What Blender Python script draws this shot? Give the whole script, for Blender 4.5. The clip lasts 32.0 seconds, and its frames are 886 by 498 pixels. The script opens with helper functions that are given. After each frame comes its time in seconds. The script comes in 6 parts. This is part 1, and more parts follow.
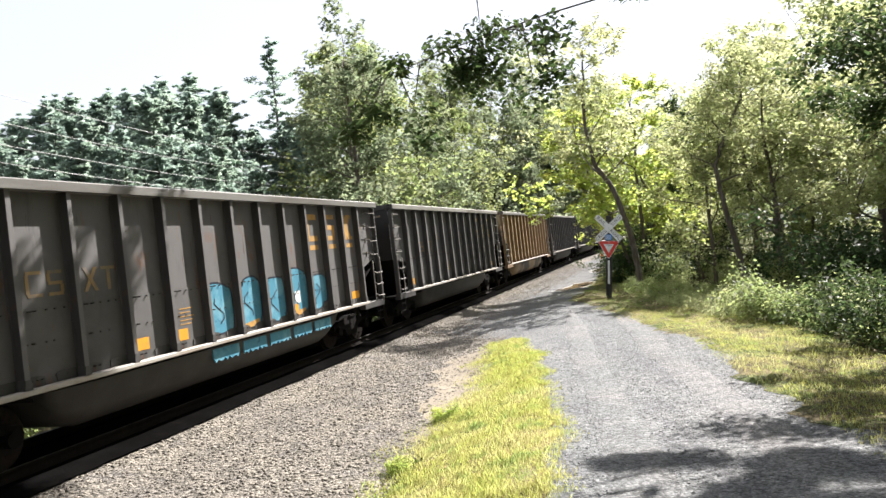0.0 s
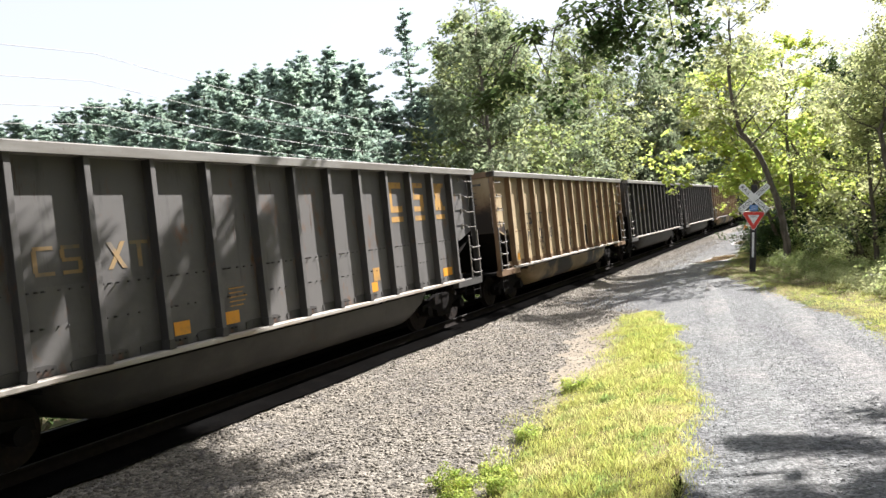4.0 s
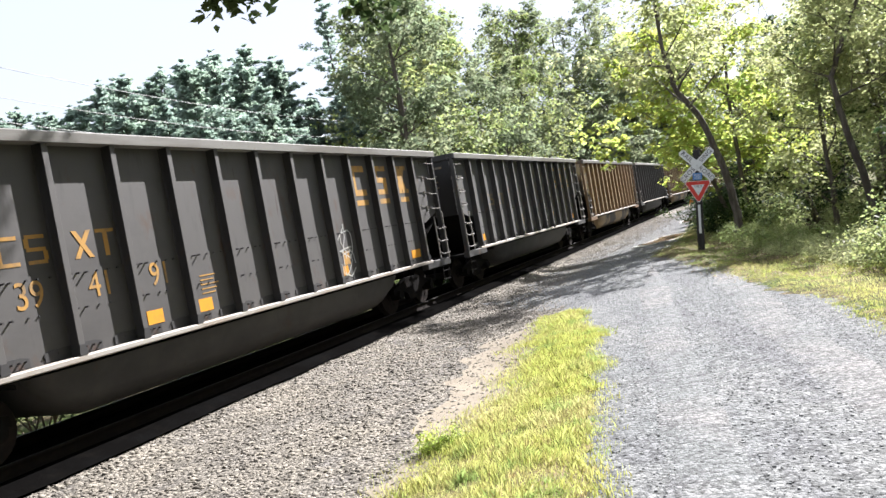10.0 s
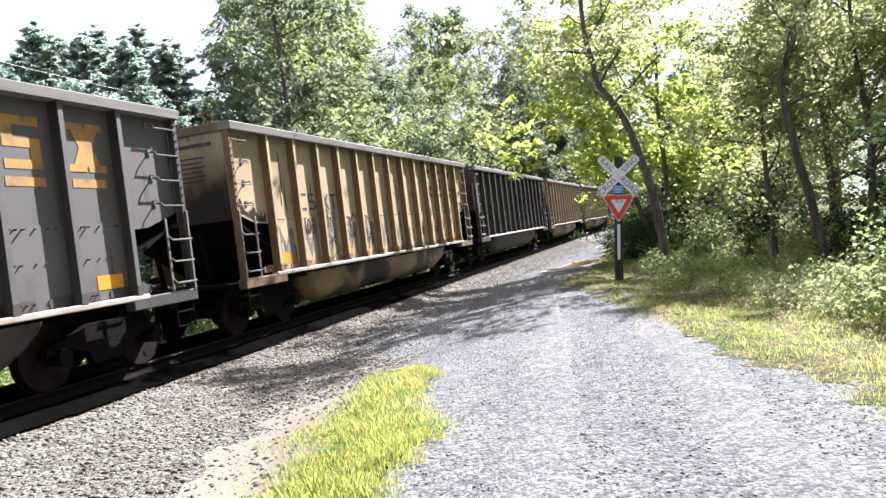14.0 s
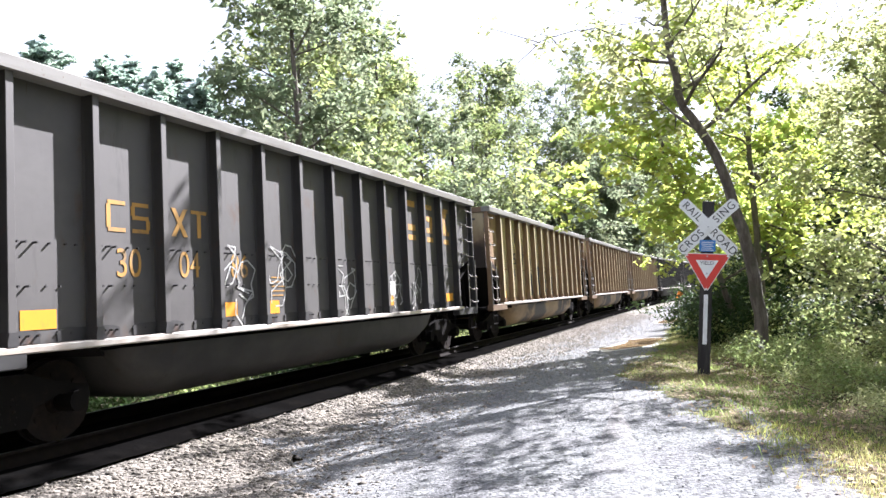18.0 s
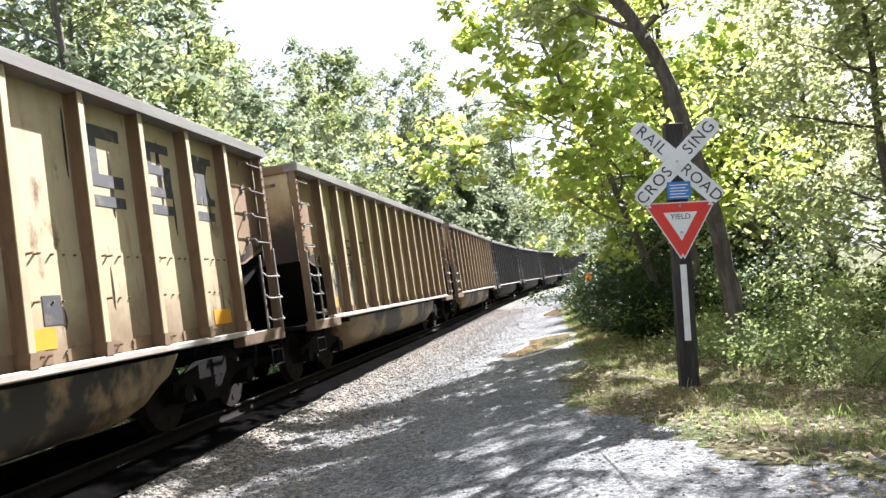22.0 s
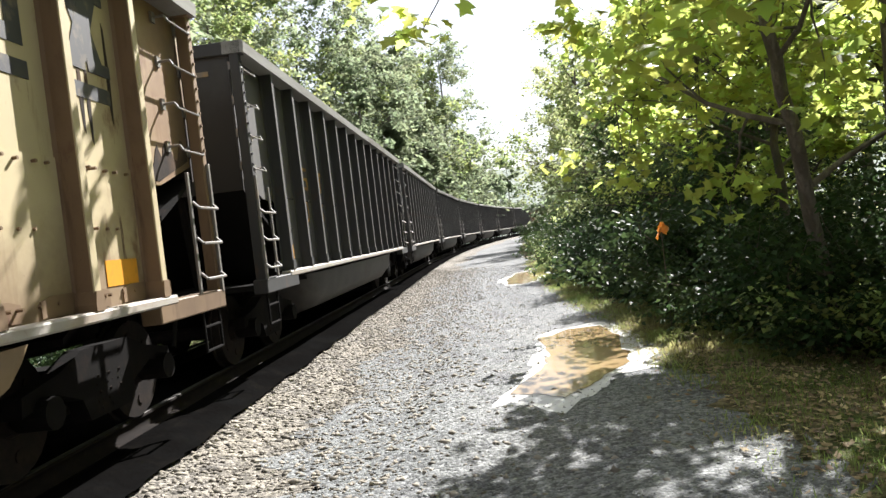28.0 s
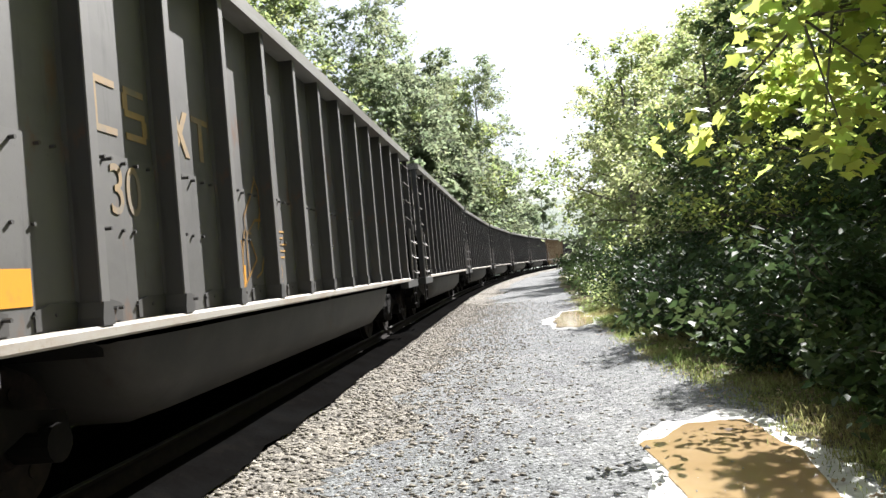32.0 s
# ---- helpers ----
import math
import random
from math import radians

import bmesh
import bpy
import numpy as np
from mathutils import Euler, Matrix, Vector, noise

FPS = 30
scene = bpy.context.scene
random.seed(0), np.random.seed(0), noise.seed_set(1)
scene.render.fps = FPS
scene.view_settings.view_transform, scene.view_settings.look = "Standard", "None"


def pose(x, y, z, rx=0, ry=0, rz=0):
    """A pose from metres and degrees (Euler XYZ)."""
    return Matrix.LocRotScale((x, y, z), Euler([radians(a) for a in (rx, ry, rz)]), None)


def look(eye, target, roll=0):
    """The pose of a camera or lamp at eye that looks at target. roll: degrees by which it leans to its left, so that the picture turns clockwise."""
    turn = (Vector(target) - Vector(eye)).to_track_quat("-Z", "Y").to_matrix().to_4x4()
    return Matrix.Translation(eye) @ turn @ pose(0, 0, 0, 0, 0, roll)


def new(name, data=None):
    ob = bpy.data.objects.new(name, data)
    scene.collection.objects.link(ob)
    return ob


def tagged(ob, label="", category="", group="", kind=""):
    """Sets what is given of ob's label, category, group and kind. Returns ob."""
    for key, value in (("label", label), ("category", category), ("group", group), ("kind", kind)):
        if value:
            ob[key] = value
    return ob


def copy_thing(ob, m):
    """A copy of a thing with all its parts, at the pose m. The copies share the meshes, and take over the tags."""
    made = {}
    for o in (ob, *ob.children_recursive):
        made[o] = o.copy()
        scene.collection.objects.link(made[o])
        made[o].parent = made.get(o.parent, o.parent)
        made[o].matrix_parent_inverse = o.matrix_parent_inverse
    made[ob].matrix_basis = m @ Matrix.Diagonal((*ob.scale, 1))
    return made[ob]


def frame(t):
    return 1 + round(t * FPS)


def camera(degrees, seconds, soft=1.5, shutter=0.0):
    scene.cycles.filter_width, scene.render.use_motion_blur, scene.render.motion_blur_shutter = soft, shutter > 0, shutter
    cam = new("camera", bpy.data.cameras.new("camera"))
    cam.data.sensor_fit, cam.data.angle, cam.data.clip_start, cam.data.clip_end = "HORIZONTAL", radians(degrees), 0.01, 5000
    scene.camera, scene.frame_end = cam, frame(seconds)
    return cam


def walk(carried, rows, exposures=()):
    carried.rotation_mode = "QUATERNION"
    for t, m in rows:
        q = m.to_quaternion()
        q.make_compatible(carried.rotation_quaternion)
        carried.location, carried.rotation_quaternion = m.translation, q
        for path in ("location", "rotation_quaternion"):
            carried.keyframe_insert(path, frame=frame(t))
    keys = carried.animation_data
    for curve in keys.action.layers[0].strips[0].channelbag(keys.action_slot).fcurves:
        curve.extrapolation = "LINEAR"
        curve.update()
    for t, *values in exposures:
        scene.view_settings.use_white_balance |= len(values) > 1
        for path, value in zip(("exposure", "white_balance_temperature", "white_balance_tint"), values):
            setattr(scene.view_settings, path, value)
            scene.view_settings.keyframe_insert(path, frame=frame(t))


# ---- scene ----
cam = camera(63.1, 32.0)
PATH = [
    (0.0, (0.806, 0.627, 2.921), (0.749, 2.626, 2.917), -6.36),
    (0.5, (0.810, 0.626, 2.922), (0.876, 2.624, 2.965), -4.93),
    (1.0, (0.810, 0.623, 2.921), (0.735, 2.621, 2.933), -6.88),
    (1.5, (0.807, 0.618, 2.919), (0.612, 2.608, 2.936), -5.15),
    (2.0, (0.801, 0.611, 2.917), (0.480, 2.585, 2.903), -4.25),
    (2.5, (0.793, 0.603, 2.915), (0.386, 2.560, 2.842), -4.72),
    (3.0, (0.790, 0.598, 2.917), (0.351, 2.548, 2.832), -5.21),
    (3.5, (0.789, 0.593, 2.920), (0.364, 2.547, 2.869), -5.36),
    (5.5, (0.791, 0.593, 2.925), (0.366, 2.546, 2.872), -7.34),
    (6.0, (0.882, 0.717, 2.902), (0.597, 2.695, 2.806), -4.93),
    (6.5, (0.943, 0.885, 2.851), (0.708, 2.864, 2.688), -5.73),
    (7.0, (1.043, 1.308, 2.795), (0.906, 3.300, 2.682), -1.77),
    (7.5, (1.157, 1.830, 2.741), (0.861, 3.807, 2.683), -6.41),
    (8.0, (1.256, 2.434, 2.698), (0.885, 4.399, 2.670), -6.34),
    (8.5, (1.382, 3.046, 2.646), (1.045, 5.013, 2.519), -9.74),
    (9.0, (1.537, 3.664, 2.584), (1.204, 5.631, 2.440), -8.59),
    (9.5, (1.663, 4.380, 2.519), (1.455, 6.362, 2.345), -6.15),
    (10.0, (1.763, 5.003, 2.442), (1.454, 6.978, 2.380), -10.06),
    (10.5, (1.919, 5.682, 2.371), (1.570, 7.650, 2.448), -6.20),
    (11.0, (2.107, 6.406, 2.306), (1.971, 8.399, 2.223), -7.50),
    (11.5, (2.259, 7.042, 2.250), (2.269, 9.039, 2.149), -7.24),
    (12.0, (2.361, 7.665, 2.208), (2.420, 9.659, 2.069), -6.88),
    (12.5, (2.432, 8.308, 2.174), (2.439, 10.307, 2.106), -4.83),
    (13.0, (2.517, 8.964, 2.142), (2.433, 10.961, 2.082), -8.33),
    (13.5, (2.624, 9.581, 2.082), (2.520, 11.578, 2.030), -6.45),
    (15.5, (3.153, 12.401, 1.985), (3.058, 14.398, 1.944), -9.22),
    (16.0, (3.223, 12.974, 1.983), (3.032, 14.964, 1.927), -7.96),
    (16.5, (3.215, 13.475, 1.979), (2.942, 15.456, 2.028), -7.32),
    (17.0, (3.176, 13.992, 1.960), (2.891, 15.972, 1.953), -9.60),
    (17.2, (3.119, 14.308, 1.954), (2.837, 16.285, 1.841), -10.58),
    (17.5, (3.042, 14.826, 1.935), (2.878, 16.819, 1.920), -4.31),
    (18.0, (2.994, 15.502, 1.891), (2.793, 17.487, 2.024), -3.05),
    (18.5, (2.917, 16.039, 1.839), (2.725, 18.028, 1.901), -6.12),
    (19.0, (2.826, 16.652, 1.808), (2.684, 18.646, 1.824), -8.38),
    (19.5, (2.777, 17.330, 1.790), (2.713, 19.327, 1.721), -7.96),
    (20.0, (2.714, 18.060, 1.784), (2.746, 20.056, 1.669), -7.23),
    (20.5, (2.749, 18.764, 1.800), (2.913, 20.757, 1.797), -5.18),
    (21.0, (2.730, 19.530, 1.791), (3.001, 21.511, 1.717), -2.41),
    (21.5, (2.735, 20.348, 1.802), (3.007, 22.328, 1.726), -7.51),
    (22.0, (2.706, 21.014, 1.788), (2.907, 23.001, 1.902), -8.38),
    (22.5, (2.690, 21.743, 1.777), (3.026, 23.714, 1.842), -5.35),
    (23.0, (2.615, 22.523, 1.767), (3.037, 24.477, 1.793), -5.91),
    (23.5, (2.596, 23.242, 1.778), (3.013, 25.198, 1.740), -4.77),
    (24.0, (2.642, 23.853, 1.801), (3.009, 25.818, 1.743), -7.54),
    (24.5, (2.655, 24.509, 1.833), (3.157, 26.433, 1.620), -4.58),
    (25.0, (2.644, 25.268, 1.832), (3.084, 27.218, 1.773), -5.07),
    (25.5, (2.639, 25.749, 1.861), (2.894, 27.731, 1.776), -6.68),
    (26.0, (2.671, 26.343, 1.888), (3.029, 28.310, 1.832), -4.57),
    (26.5, (2.687, 27.036, 1.909), (3.074, 28.998, 1.921), -3.61),
    (28.5, (3.279, 30.272, 1.878), (3.719, 32.222, 1.817), -8.11),
    (29.0, (3.458, 30.987, 1.879), (3.958, 32.922, 1.809), -8.02),
    (29.5, (3.618, 31.638, 1.883), (4.134, 33.568, 1.776), -5.82),
    (30.0, (3.727, 32.257, 1.860), (4.402, 34.134, 1.710), -3.31),
    (30.5, (3.756, 32.823, 1.823), (4.354, 34.732, 1.779), -3.22),
    (31.0, (3.837, 33.282, 1.783), (4.313, 35.224, 1.747), -2.00),
    (31.5, (3.936, 33.574, 1.773), (4.282, 35.544, 1.756), -1.37),
    (32.0, (3.981, 33.909, 1.791), (4.314, 35.881, 1.842), -5.12),
]
walk(cam, [(t, look(eye, target, roll)) for t, eye, target, roll in PATH],
     [(0.0, 1.78, 6350, 13), (3.5, 1.8, 6300, 13), (6.0, 1.72, 6250, 13), (9.0, 1.75, 6100, 13), (12.0, 1.95, 5950, 16), (14.5, 2.0, 5900, 17), (16.0, 2.16, 5870, 18), (17.2, 2.36, 5850, 18), (20.0, 2.38, 5900, 17), (22.0, 2.25, 5950, 15), (23.5, 2.08, 6050, 13), (26.0, 2.08, 6200, 11), (29.0, 1.8, 6200, 11), (32.0, 1.8, 6150, 11)])


# ---- light ----
SUN_YAW, SUN_UP = -39.6, 42.0
world = bpy.data.worlds.new("world")
scene.world = world
world.use_nodes = True
wt = world.node_tree
sky = wt.nodes.new("ShaderNodeTexSky")
sky.sky_type, sky.sun_disc = "NISHITA", False
sky.sun_elevation, sky.sun_rotation = radians(SUN_UP), radians(-SUN_YAW)
sky.air_density, sky.dust_density, sky.ozone_density = 1.0, 1.5, 1.0
wt.links.new(sky.outputs[0], wt.nodes["Background"].inputs[0])
wt.nodes["Background"].inputs[1].default_value = 0.023
veil = wt.nodes.new("ShaderNodeBackground")   # even white haze over the whole sky
veil.inputs[0].default_value, veil.inputs[1].default_value = (1.0, 0.98, 0.945, 1), 0.225
both = wt.nodes.new("ShaderNodeAddShader")
wt.links.new(wt.nodes["Background"].outputs[0], both.inputs[0])
wt.links.new(veil.outputs[0], both.inputs[1])
wt.links.new(both.outputs[0], wt.nodes["World Output"].inputs[0])
sun = new("sun", bpy.data.lights.new("sun", "SUN"))
sun.data.energy, sun.data.angle, sun.data.color = 5.0, radians(0.6), (1.0, 0.95, 0.88)
sun.matrix_world = look((0, 0, 60), Vector((0, 0, 60)) - Vector((-math.sin(radians(SUN_YAW)) * math.cos(radians(SUN_UP)),
                        math.cos(radians(SUN_YAW)) * math.cos(radians(SUN_UP)), math.sin(radians(SUN_UP)))))

# ---- the track's frame: v across (right), u along, z up ----
HEADING = -15.6
TRACK = pose(0, 0, 0, 0, 0, HEADING)
CURVE_U, CURVE_R = 63.0, 400.0
TRACK_V, RAIL_Z = -9.25, 0.50
rng = np.random.default_rng(7)


def bend(u):
    """How far the line swings to the right beyond the start of its curve."""
    return max(0.0, u - CURVE_U) ** 2 / (2 * CURVE_R)


def smooth(a, b, x):
    t = min(1.0, max(0.0, (x - a) / (b - a)))
    return t * t * (3 - 2 * t)


def lerp_table(table, x):
    for (x0, y0), (x1, y1) in zip(table, table[1:]):
        if x <= x1:
            return y0 + (y1 - y0) * max(0.0, (x - x0) / (x1 - x0))
    return table[-1][1]


ROAD_RIGHT = [(-12, 3.4), (0, 2.7), (6, 2.4), (9, 2.2), (13.6, 1.45), (17, 0.95), (20, -0.1), (22, -0.7), (25, -1.6), (28, -2.6), (30, -3.25), (36, -3.2), (39, -2.95), (45, -3.3), (63, -3.4)]
SHRUBS = [(-12, 5.0), (0, 4.4), (8, 4.2), (13, 3.6), (18.5, 2.7), (23, 1.05), (25, 0.1), (28, -0.7), (32, -1.3), (35, -1.9), (38, -2.0), (45, -2.3), (63, -2.4)]
ROAD_Z = [(-14, 2.2), (-6, 1.75), (0, 1.32), (5, 0.88), (9, 0.58), (12.5, 0.43), (16, 0.38), (24, 0.35), (30, 0.25), (34.5, 0.165), (42, 0.165), (60, 0.13), (300, 0.1)]
TONGUE_LEFT = [(-12, -1.9), (0, -2.1), (5, -2.35), (7.6, -2.6), (11.0, -3.0), (13, -3.1), (14.2, -2.95), (15.4, -3.2), (16.8, -3.55), (19.2, -3.5)]
TONGUE_RIGHT = [(-12, 0.3), (0, 0.1), (3, 0.0), (6.5, -0.4), (8.6, -0.8), (13.2, -1.6), (16.5, -2.5), (19.2, -3.5)]


def ground_z(v, u):
    v -= bend(u)
    road = lerp_table(ROAD_Z, u)
    apron = 0.08 + 0.55 * smooth(6, -12, u)
    left = lerp_table(TONGUE_LEFT, min(u, 19.2))
    right = lerp_table(TONGUE_RIGHT, min(u, 19.2))
    wide = smooth(15.5, 20.5, u)   # past the grass the bank eases into a broad slope
    k = smooth(left - 0.6 - 2.3 * wide, max(right, left + 0.5) + 0.5 * wide, v)
    z = apron + (road - apron) * k
    # ballast shoulder and bed under the rails
    z += (0.20 - z) * smooth(-7.0, -7.8, v) if v < -7 else 0
    if v < -7.85:
        z = 0.20 + 0.09 * smooth(-7.85, -8.2, v)
    if v < -10.7:
        z = 0.30 - 0.7 * smooth(-10.7, -12.2, v)
    edge = lerp_table(ROAD_RIGHT, min(u, 63))
    if v > edge:
        z += 0.03 * smooth(edge, edge + 0.3, v) - 0.12 * smooth(edge + 0.3, edge + 1.4, v) - 0.9 * smooth(edge + 1.5, edge + 9, v)
    if v < -30:
        z += 0.10 * (-30 - v)
    if v > 40:
        z += 0.12 * (v - 40)
    flat = smooth(3.9, 2.9, abs(u - 38.2)) * smooth(2.0, 1.3, abs(v + 4.2))
    z += (0.165 - z) * flat
    return z + 0.012 * (1 - flat) * noise.noise((v * 0.7, u * 0.7, 0))


def at(v, u, z=None):
    """World place of a spot in the track's frame; without z, on the ground."""
    return TRACK @ Vector((v, u, ground_z(v, u) if z is None else z))


# ---- materials ----
def material(name, colour, rough=0.8, metal=0.0, spots=(), bump=(), transmit=0.0, spec=0.5, island=0.0, random=0.0, hue=None, cells=()):
    """Principled surface. spots: (scale, colour, low, high) noise layers; bump: (scale, strength, metres); island/random: brightness by piece."""
    m = bpy.data.materials.new(name)
    m.use_nodes = True
    nt = m.node_tree
    n, l = nt.nodes, nt.links
    b = n["Principled BSDF"]
    b.inputs["Roughness"].default_value, b.inputs["Metallic"].default_value = rough, metal
    b.inputs["Specular IOR Level"].default_value = spec
    co = n.new("ShaderNodeTexCoord")
    rgb = n.new("ShaderNodeRGB")
    rgb.outputs[0].default_value = (*colour, 1)
    out = rgb.outputs[0]
    for scale, c, low, high in spots:
        t = n.new("ShaderNodeTexNoise")
        t.inputs["Detail"].default_value, t.inputs["Roughness"].default_value = 6, 0.65
        if isinstance(scale, tuple):
            mp = n.new("ShaderNodeMapping")
            mp.inputs["Scale"].default_value = scale
            l.new(co.outputs["Object"], mp.inputs[0])
            l.new(mp.outputs[0], t.inputs["Vector"])
            t.inputs["Scale"].default_value = 1.0
        else:
            t.inputs["Scale"].default_value = scale
            l.new(co.outputs["Object"], t.inputs["Vector"])
        r = n.new("ShaderNodeMapRange")
        r.inputs["From Min"].default_value, r.inputs["From Max"].default_value = low, high
        l.new(t.outputs["Fac"], r.inputs["Value"])
        mix = n.new("ShaderNodeMix")
        mix.data_type = "RGBA"
        l.new(r.outputs[0], mix.inputs["Factor"])
        l.new(out, mix.inputs["A"])
        mix.inputs["B"].default_value = (*c, 1)
        out = mix.outputs["Result"]
    lifts = []
    for scale, spread, depth in cells:
        v = n.new("ShaderNodeTexVoronoi")
        v.inputs["Scale"].default_value = scale
        l.new(co.outputs["Object"], v.inputs["Vector"])
        sep = n.new("ShaderNodeSeparateColor")
        l.new(v.outputs["Color"], sep.inputs[0])
        r = n.new("ShaderNodeMapRange")
        r.inputs["To Min"].default_value, r.inputs["To Max"].default_value = 1 - spread, 1 + spread
        l.new(sep.outputs[0], r.inputs["Value"])
        h = n.new("ShaderNodeHueSaturation")
        l.new(r.outputs[0], h.inputs["Value"])
        l.new(out, h.inputs["Color"])
        out = h.outputs[0]
        lifts.append((v.outputs["Distance"], depth))
    for amount, source in ((island, "ShaderNodeNewGeometry"), (random, "ShaderNodeObjectInfo")):
        if amount:
            g = n.new(source)
            h = n.new("ShaderNodeHueSaturation")
            r = n.new("ShaderNodeMapRange")
            r.inputs["To Min"].default_value, r.inputs["To Max"].default_value = 1 - amount, 1 + amount
            l.new(g.outputs["Random Per Island" if source.endswith("Geometry") else "Random"], r.inputs["Value"])
            l.new(r.outputs[0], h.inputs["Value"])
            if hue:
                q = n.new("ShaderNodeMapRange")
                q.inputs["To Min"].default_value, q.inputs["To Max"].default_value = 0.5 - hue, 0.5 + hue
                l.new(g.outputs["Random Per Island" if source.endswith("Geometry") else "Random"], q.inputs["Value"])
                l.new(q.outputs[0], h.inputs["Hue"])
            l.new(out, h.inputs["Color"])
            out = h.outputs[0]
    l.new(out, b.inputs["Base Color"])
    last = None
    for height, depth in lifts:
        bp = n.new("ShaderNodeBump")
        bp.invert = True
        bp.inputs["Strength"].default_value, bp.inputs["Distance"].default_value = 1.0, depth
        l.new(height, bp.inputs["Height"])
        if last:
            l.new(last, bp.inputs["Normal"])
        last = bp.outputs[0]
    for scale, strength, metres in bump:
        t = n.new("ShaderNodeTexNoise")
        t.inputs["Scale"].default_value, t.inputs["Detail"].default_value = scale, 5
        l.new(co.outputs["Object"], t.inputs["Vector"])
        bp = n.new("ShaderNodeBump")
        bp.inputs["Strength"].default_value, bp.inputs["Distance"].default_value = strength, metres
        l.new(t.outputs["Fac"], bp.inputs["Height"])
        if last:
            l.new(last, bp.inputs["Normal"])
        last = bp.outputs[0]
    if last:
        l.new(last, b.inputs["Normal"])
    if transmit:
        tr = n.new("ShaderNodeBsdfTranslucent")
        hs = n.new("ShaderNodeHueSaturation")
        hs.inputs["Saturation"].default_value, hs.inputs["Value"].default_value, hs.inputs["Hue"].default_value = 0.92, 2.6, 0.487
        l.new(out, hs.inputs["Color"])
        l.new(hs.outputs[0], tr.inputs["Color"])
        mx = n.new("ShaderNodeMixShader")
        mx.inputs[0].default_value = transmit
        l.new(b.outputs[0], mx.inputs[1])
        l.new(tr.outputs[0], mx.inputs[2])
        l.new(mx.outputs[0], n["Material Output"].inputs["Surface"])
    return m


M = {}
M["road"] = material("road gravel", (0.129, 0.134, 0.134), 0.9, spots=((0.35, (0.158, 0.160, 0.157), 0.42, 0.62), (1.3, (0.108, 0.109, 0.113), 0.50, 0.68), ((2.2, 0.25, 1), (0.111, 0.112, 0.116), 0.52, 0.66)), cells=((25, 0.47, 0.014), (58, 0.42, 0.006)), bump=((110, 0.4, 0.003),), spec=0.2)
M["rut"] = material("packed wheel-track gravel", (0.132, 0.137, 0.136), 0.9, spots=((0.6, (0.17, 0.166, 0.162), 0.42, 0.62), (2.1, (0.121, 0.121, 0.125), 0.52, 0.68)), cells=((27, 0.44, 0.012), (62, 0.42, 0.006)), bump=((110, 0.4, 0.003),), spec=0.2)
M["apron"] = material("apron gravel", (0.155, 0.141, 0.120), 0.9, spots=((0.5, (0.19, 0.17, 0.138), 0.45, 0.65), (1.7, (0.125, 0.115, 0.104), 0.52, 0.68)), cells=((17, 0.55, 0.032), (42, 0.44, 0.010)), bump=((90, 0.5, 0.004),), spec=0.2)
M["dirt"] = material("bare dirt", (0.211, 0.182, 0.141), 0.95, spots=((1.6, (0.256, 0.224, 0.173), 0.4, 0.65), (30, (0.16, 0.128, 0.0896), 0.6, 0.8)), bump=((25, 0.6, 0.015),), spec=0.15)
# Near black: the dark under the train is put into this ballast.
M["ballast"] = material("shade-black ballast", (0.0035, 0.0033, 0.0032), 0.95, spots=((1.2, (0.005, 0.005, 0.005), 0.45, 0.65), (3, (0.006, 0.0055, 0.005), 0.52, 0.7)), bump=((14, 0.5, 0.02),), spec=0.0)
M["soil"] = material("leaf litter soil", (0.085, 0.07, 0.04), 0.95, spots=((0.8, (0.06, 0.085, 0.025), 0.45, 0.6), (14, (0.20, 0.15, 0.09), 0.55, 0.75)), bump=((18, 0.9, 0.03),), spec=0.1)
M["turf"] = material("turf soil", (0.15, 0.135, 0.06), 0.95, spots=((1.1, (0.24, 0.19, 0.12), 0.46, 0.62), (26, (0.06, 0.06, 0.02), 0.55, 0.75)), bump=((30, 0.8, 0.03),), spec=0.1)
M["verge"] = material("verge soil", (0.10, 0.085, 0.048), 0.95, spots=((0.7, (0.065, 0.085, 0.026), 0.45, 0.6), (2.2, (0.19, 0.15, 0.09), 0.52, 0.66), (22, (0.05, 0.045, 0.025), 0.55, 0.75)), bump=((14, 0.9, 0.03), (60, 0.6, 0.01)), cells=((26, 0.5, 0.02),), spec=0.1)
M["stone_grey"] = material("crushed stone", (0.19, 0.196, 0.196), 0.88, island=0.5, bump=((60, 0.4, 0.004),), spec=0.25)
M["stone_tan"] = material("tan crushed stone", (0.182, 0.164, 0.137), 0.88, island=0.5, bump=((60, 0.4, 0.004),), spec=0.25)
M["mud"] = material("muddy water", (0.24, 0.165, 0.085), 0.07, spots=((1.4, (0.28, 0.20, 0.11), 0.4, 0.65),), spec=0.2, bump=((3.0, 0.03, 0.01),))
M["wet"] = material("wet silt", (0.44, 0.43, 0.41), 0.35, spots=((3, (0.33, 0.32, 0.30), 0.42, 0.58), (11, (0.36, 0.35, 0.33), 0.5, 0.62)), spec=0.6, bump=((24, 0.25, 0.008), (4, 0.1, 0.02)))


def paint(name, colour, dark, rust, spec=0.34):
    return material(name, colour, 0.66, spots=(((0.9, 0.35, 0.5), dark, 0.46, 0.66), ((6, 6, 0.9), dark, 0.58, 0.75), ((2.5, 2.5, 1.2), rust, 0.60, 0.72), ((7, 11, 0.8), tuple(0.5 * q for q in rust), 0.655, 0.70), (45, dark, 0.62, 0.8)), bump=((9, 0.12, 0.01), (70, 0.15, 0.002)), spec=spec, random=0.10)


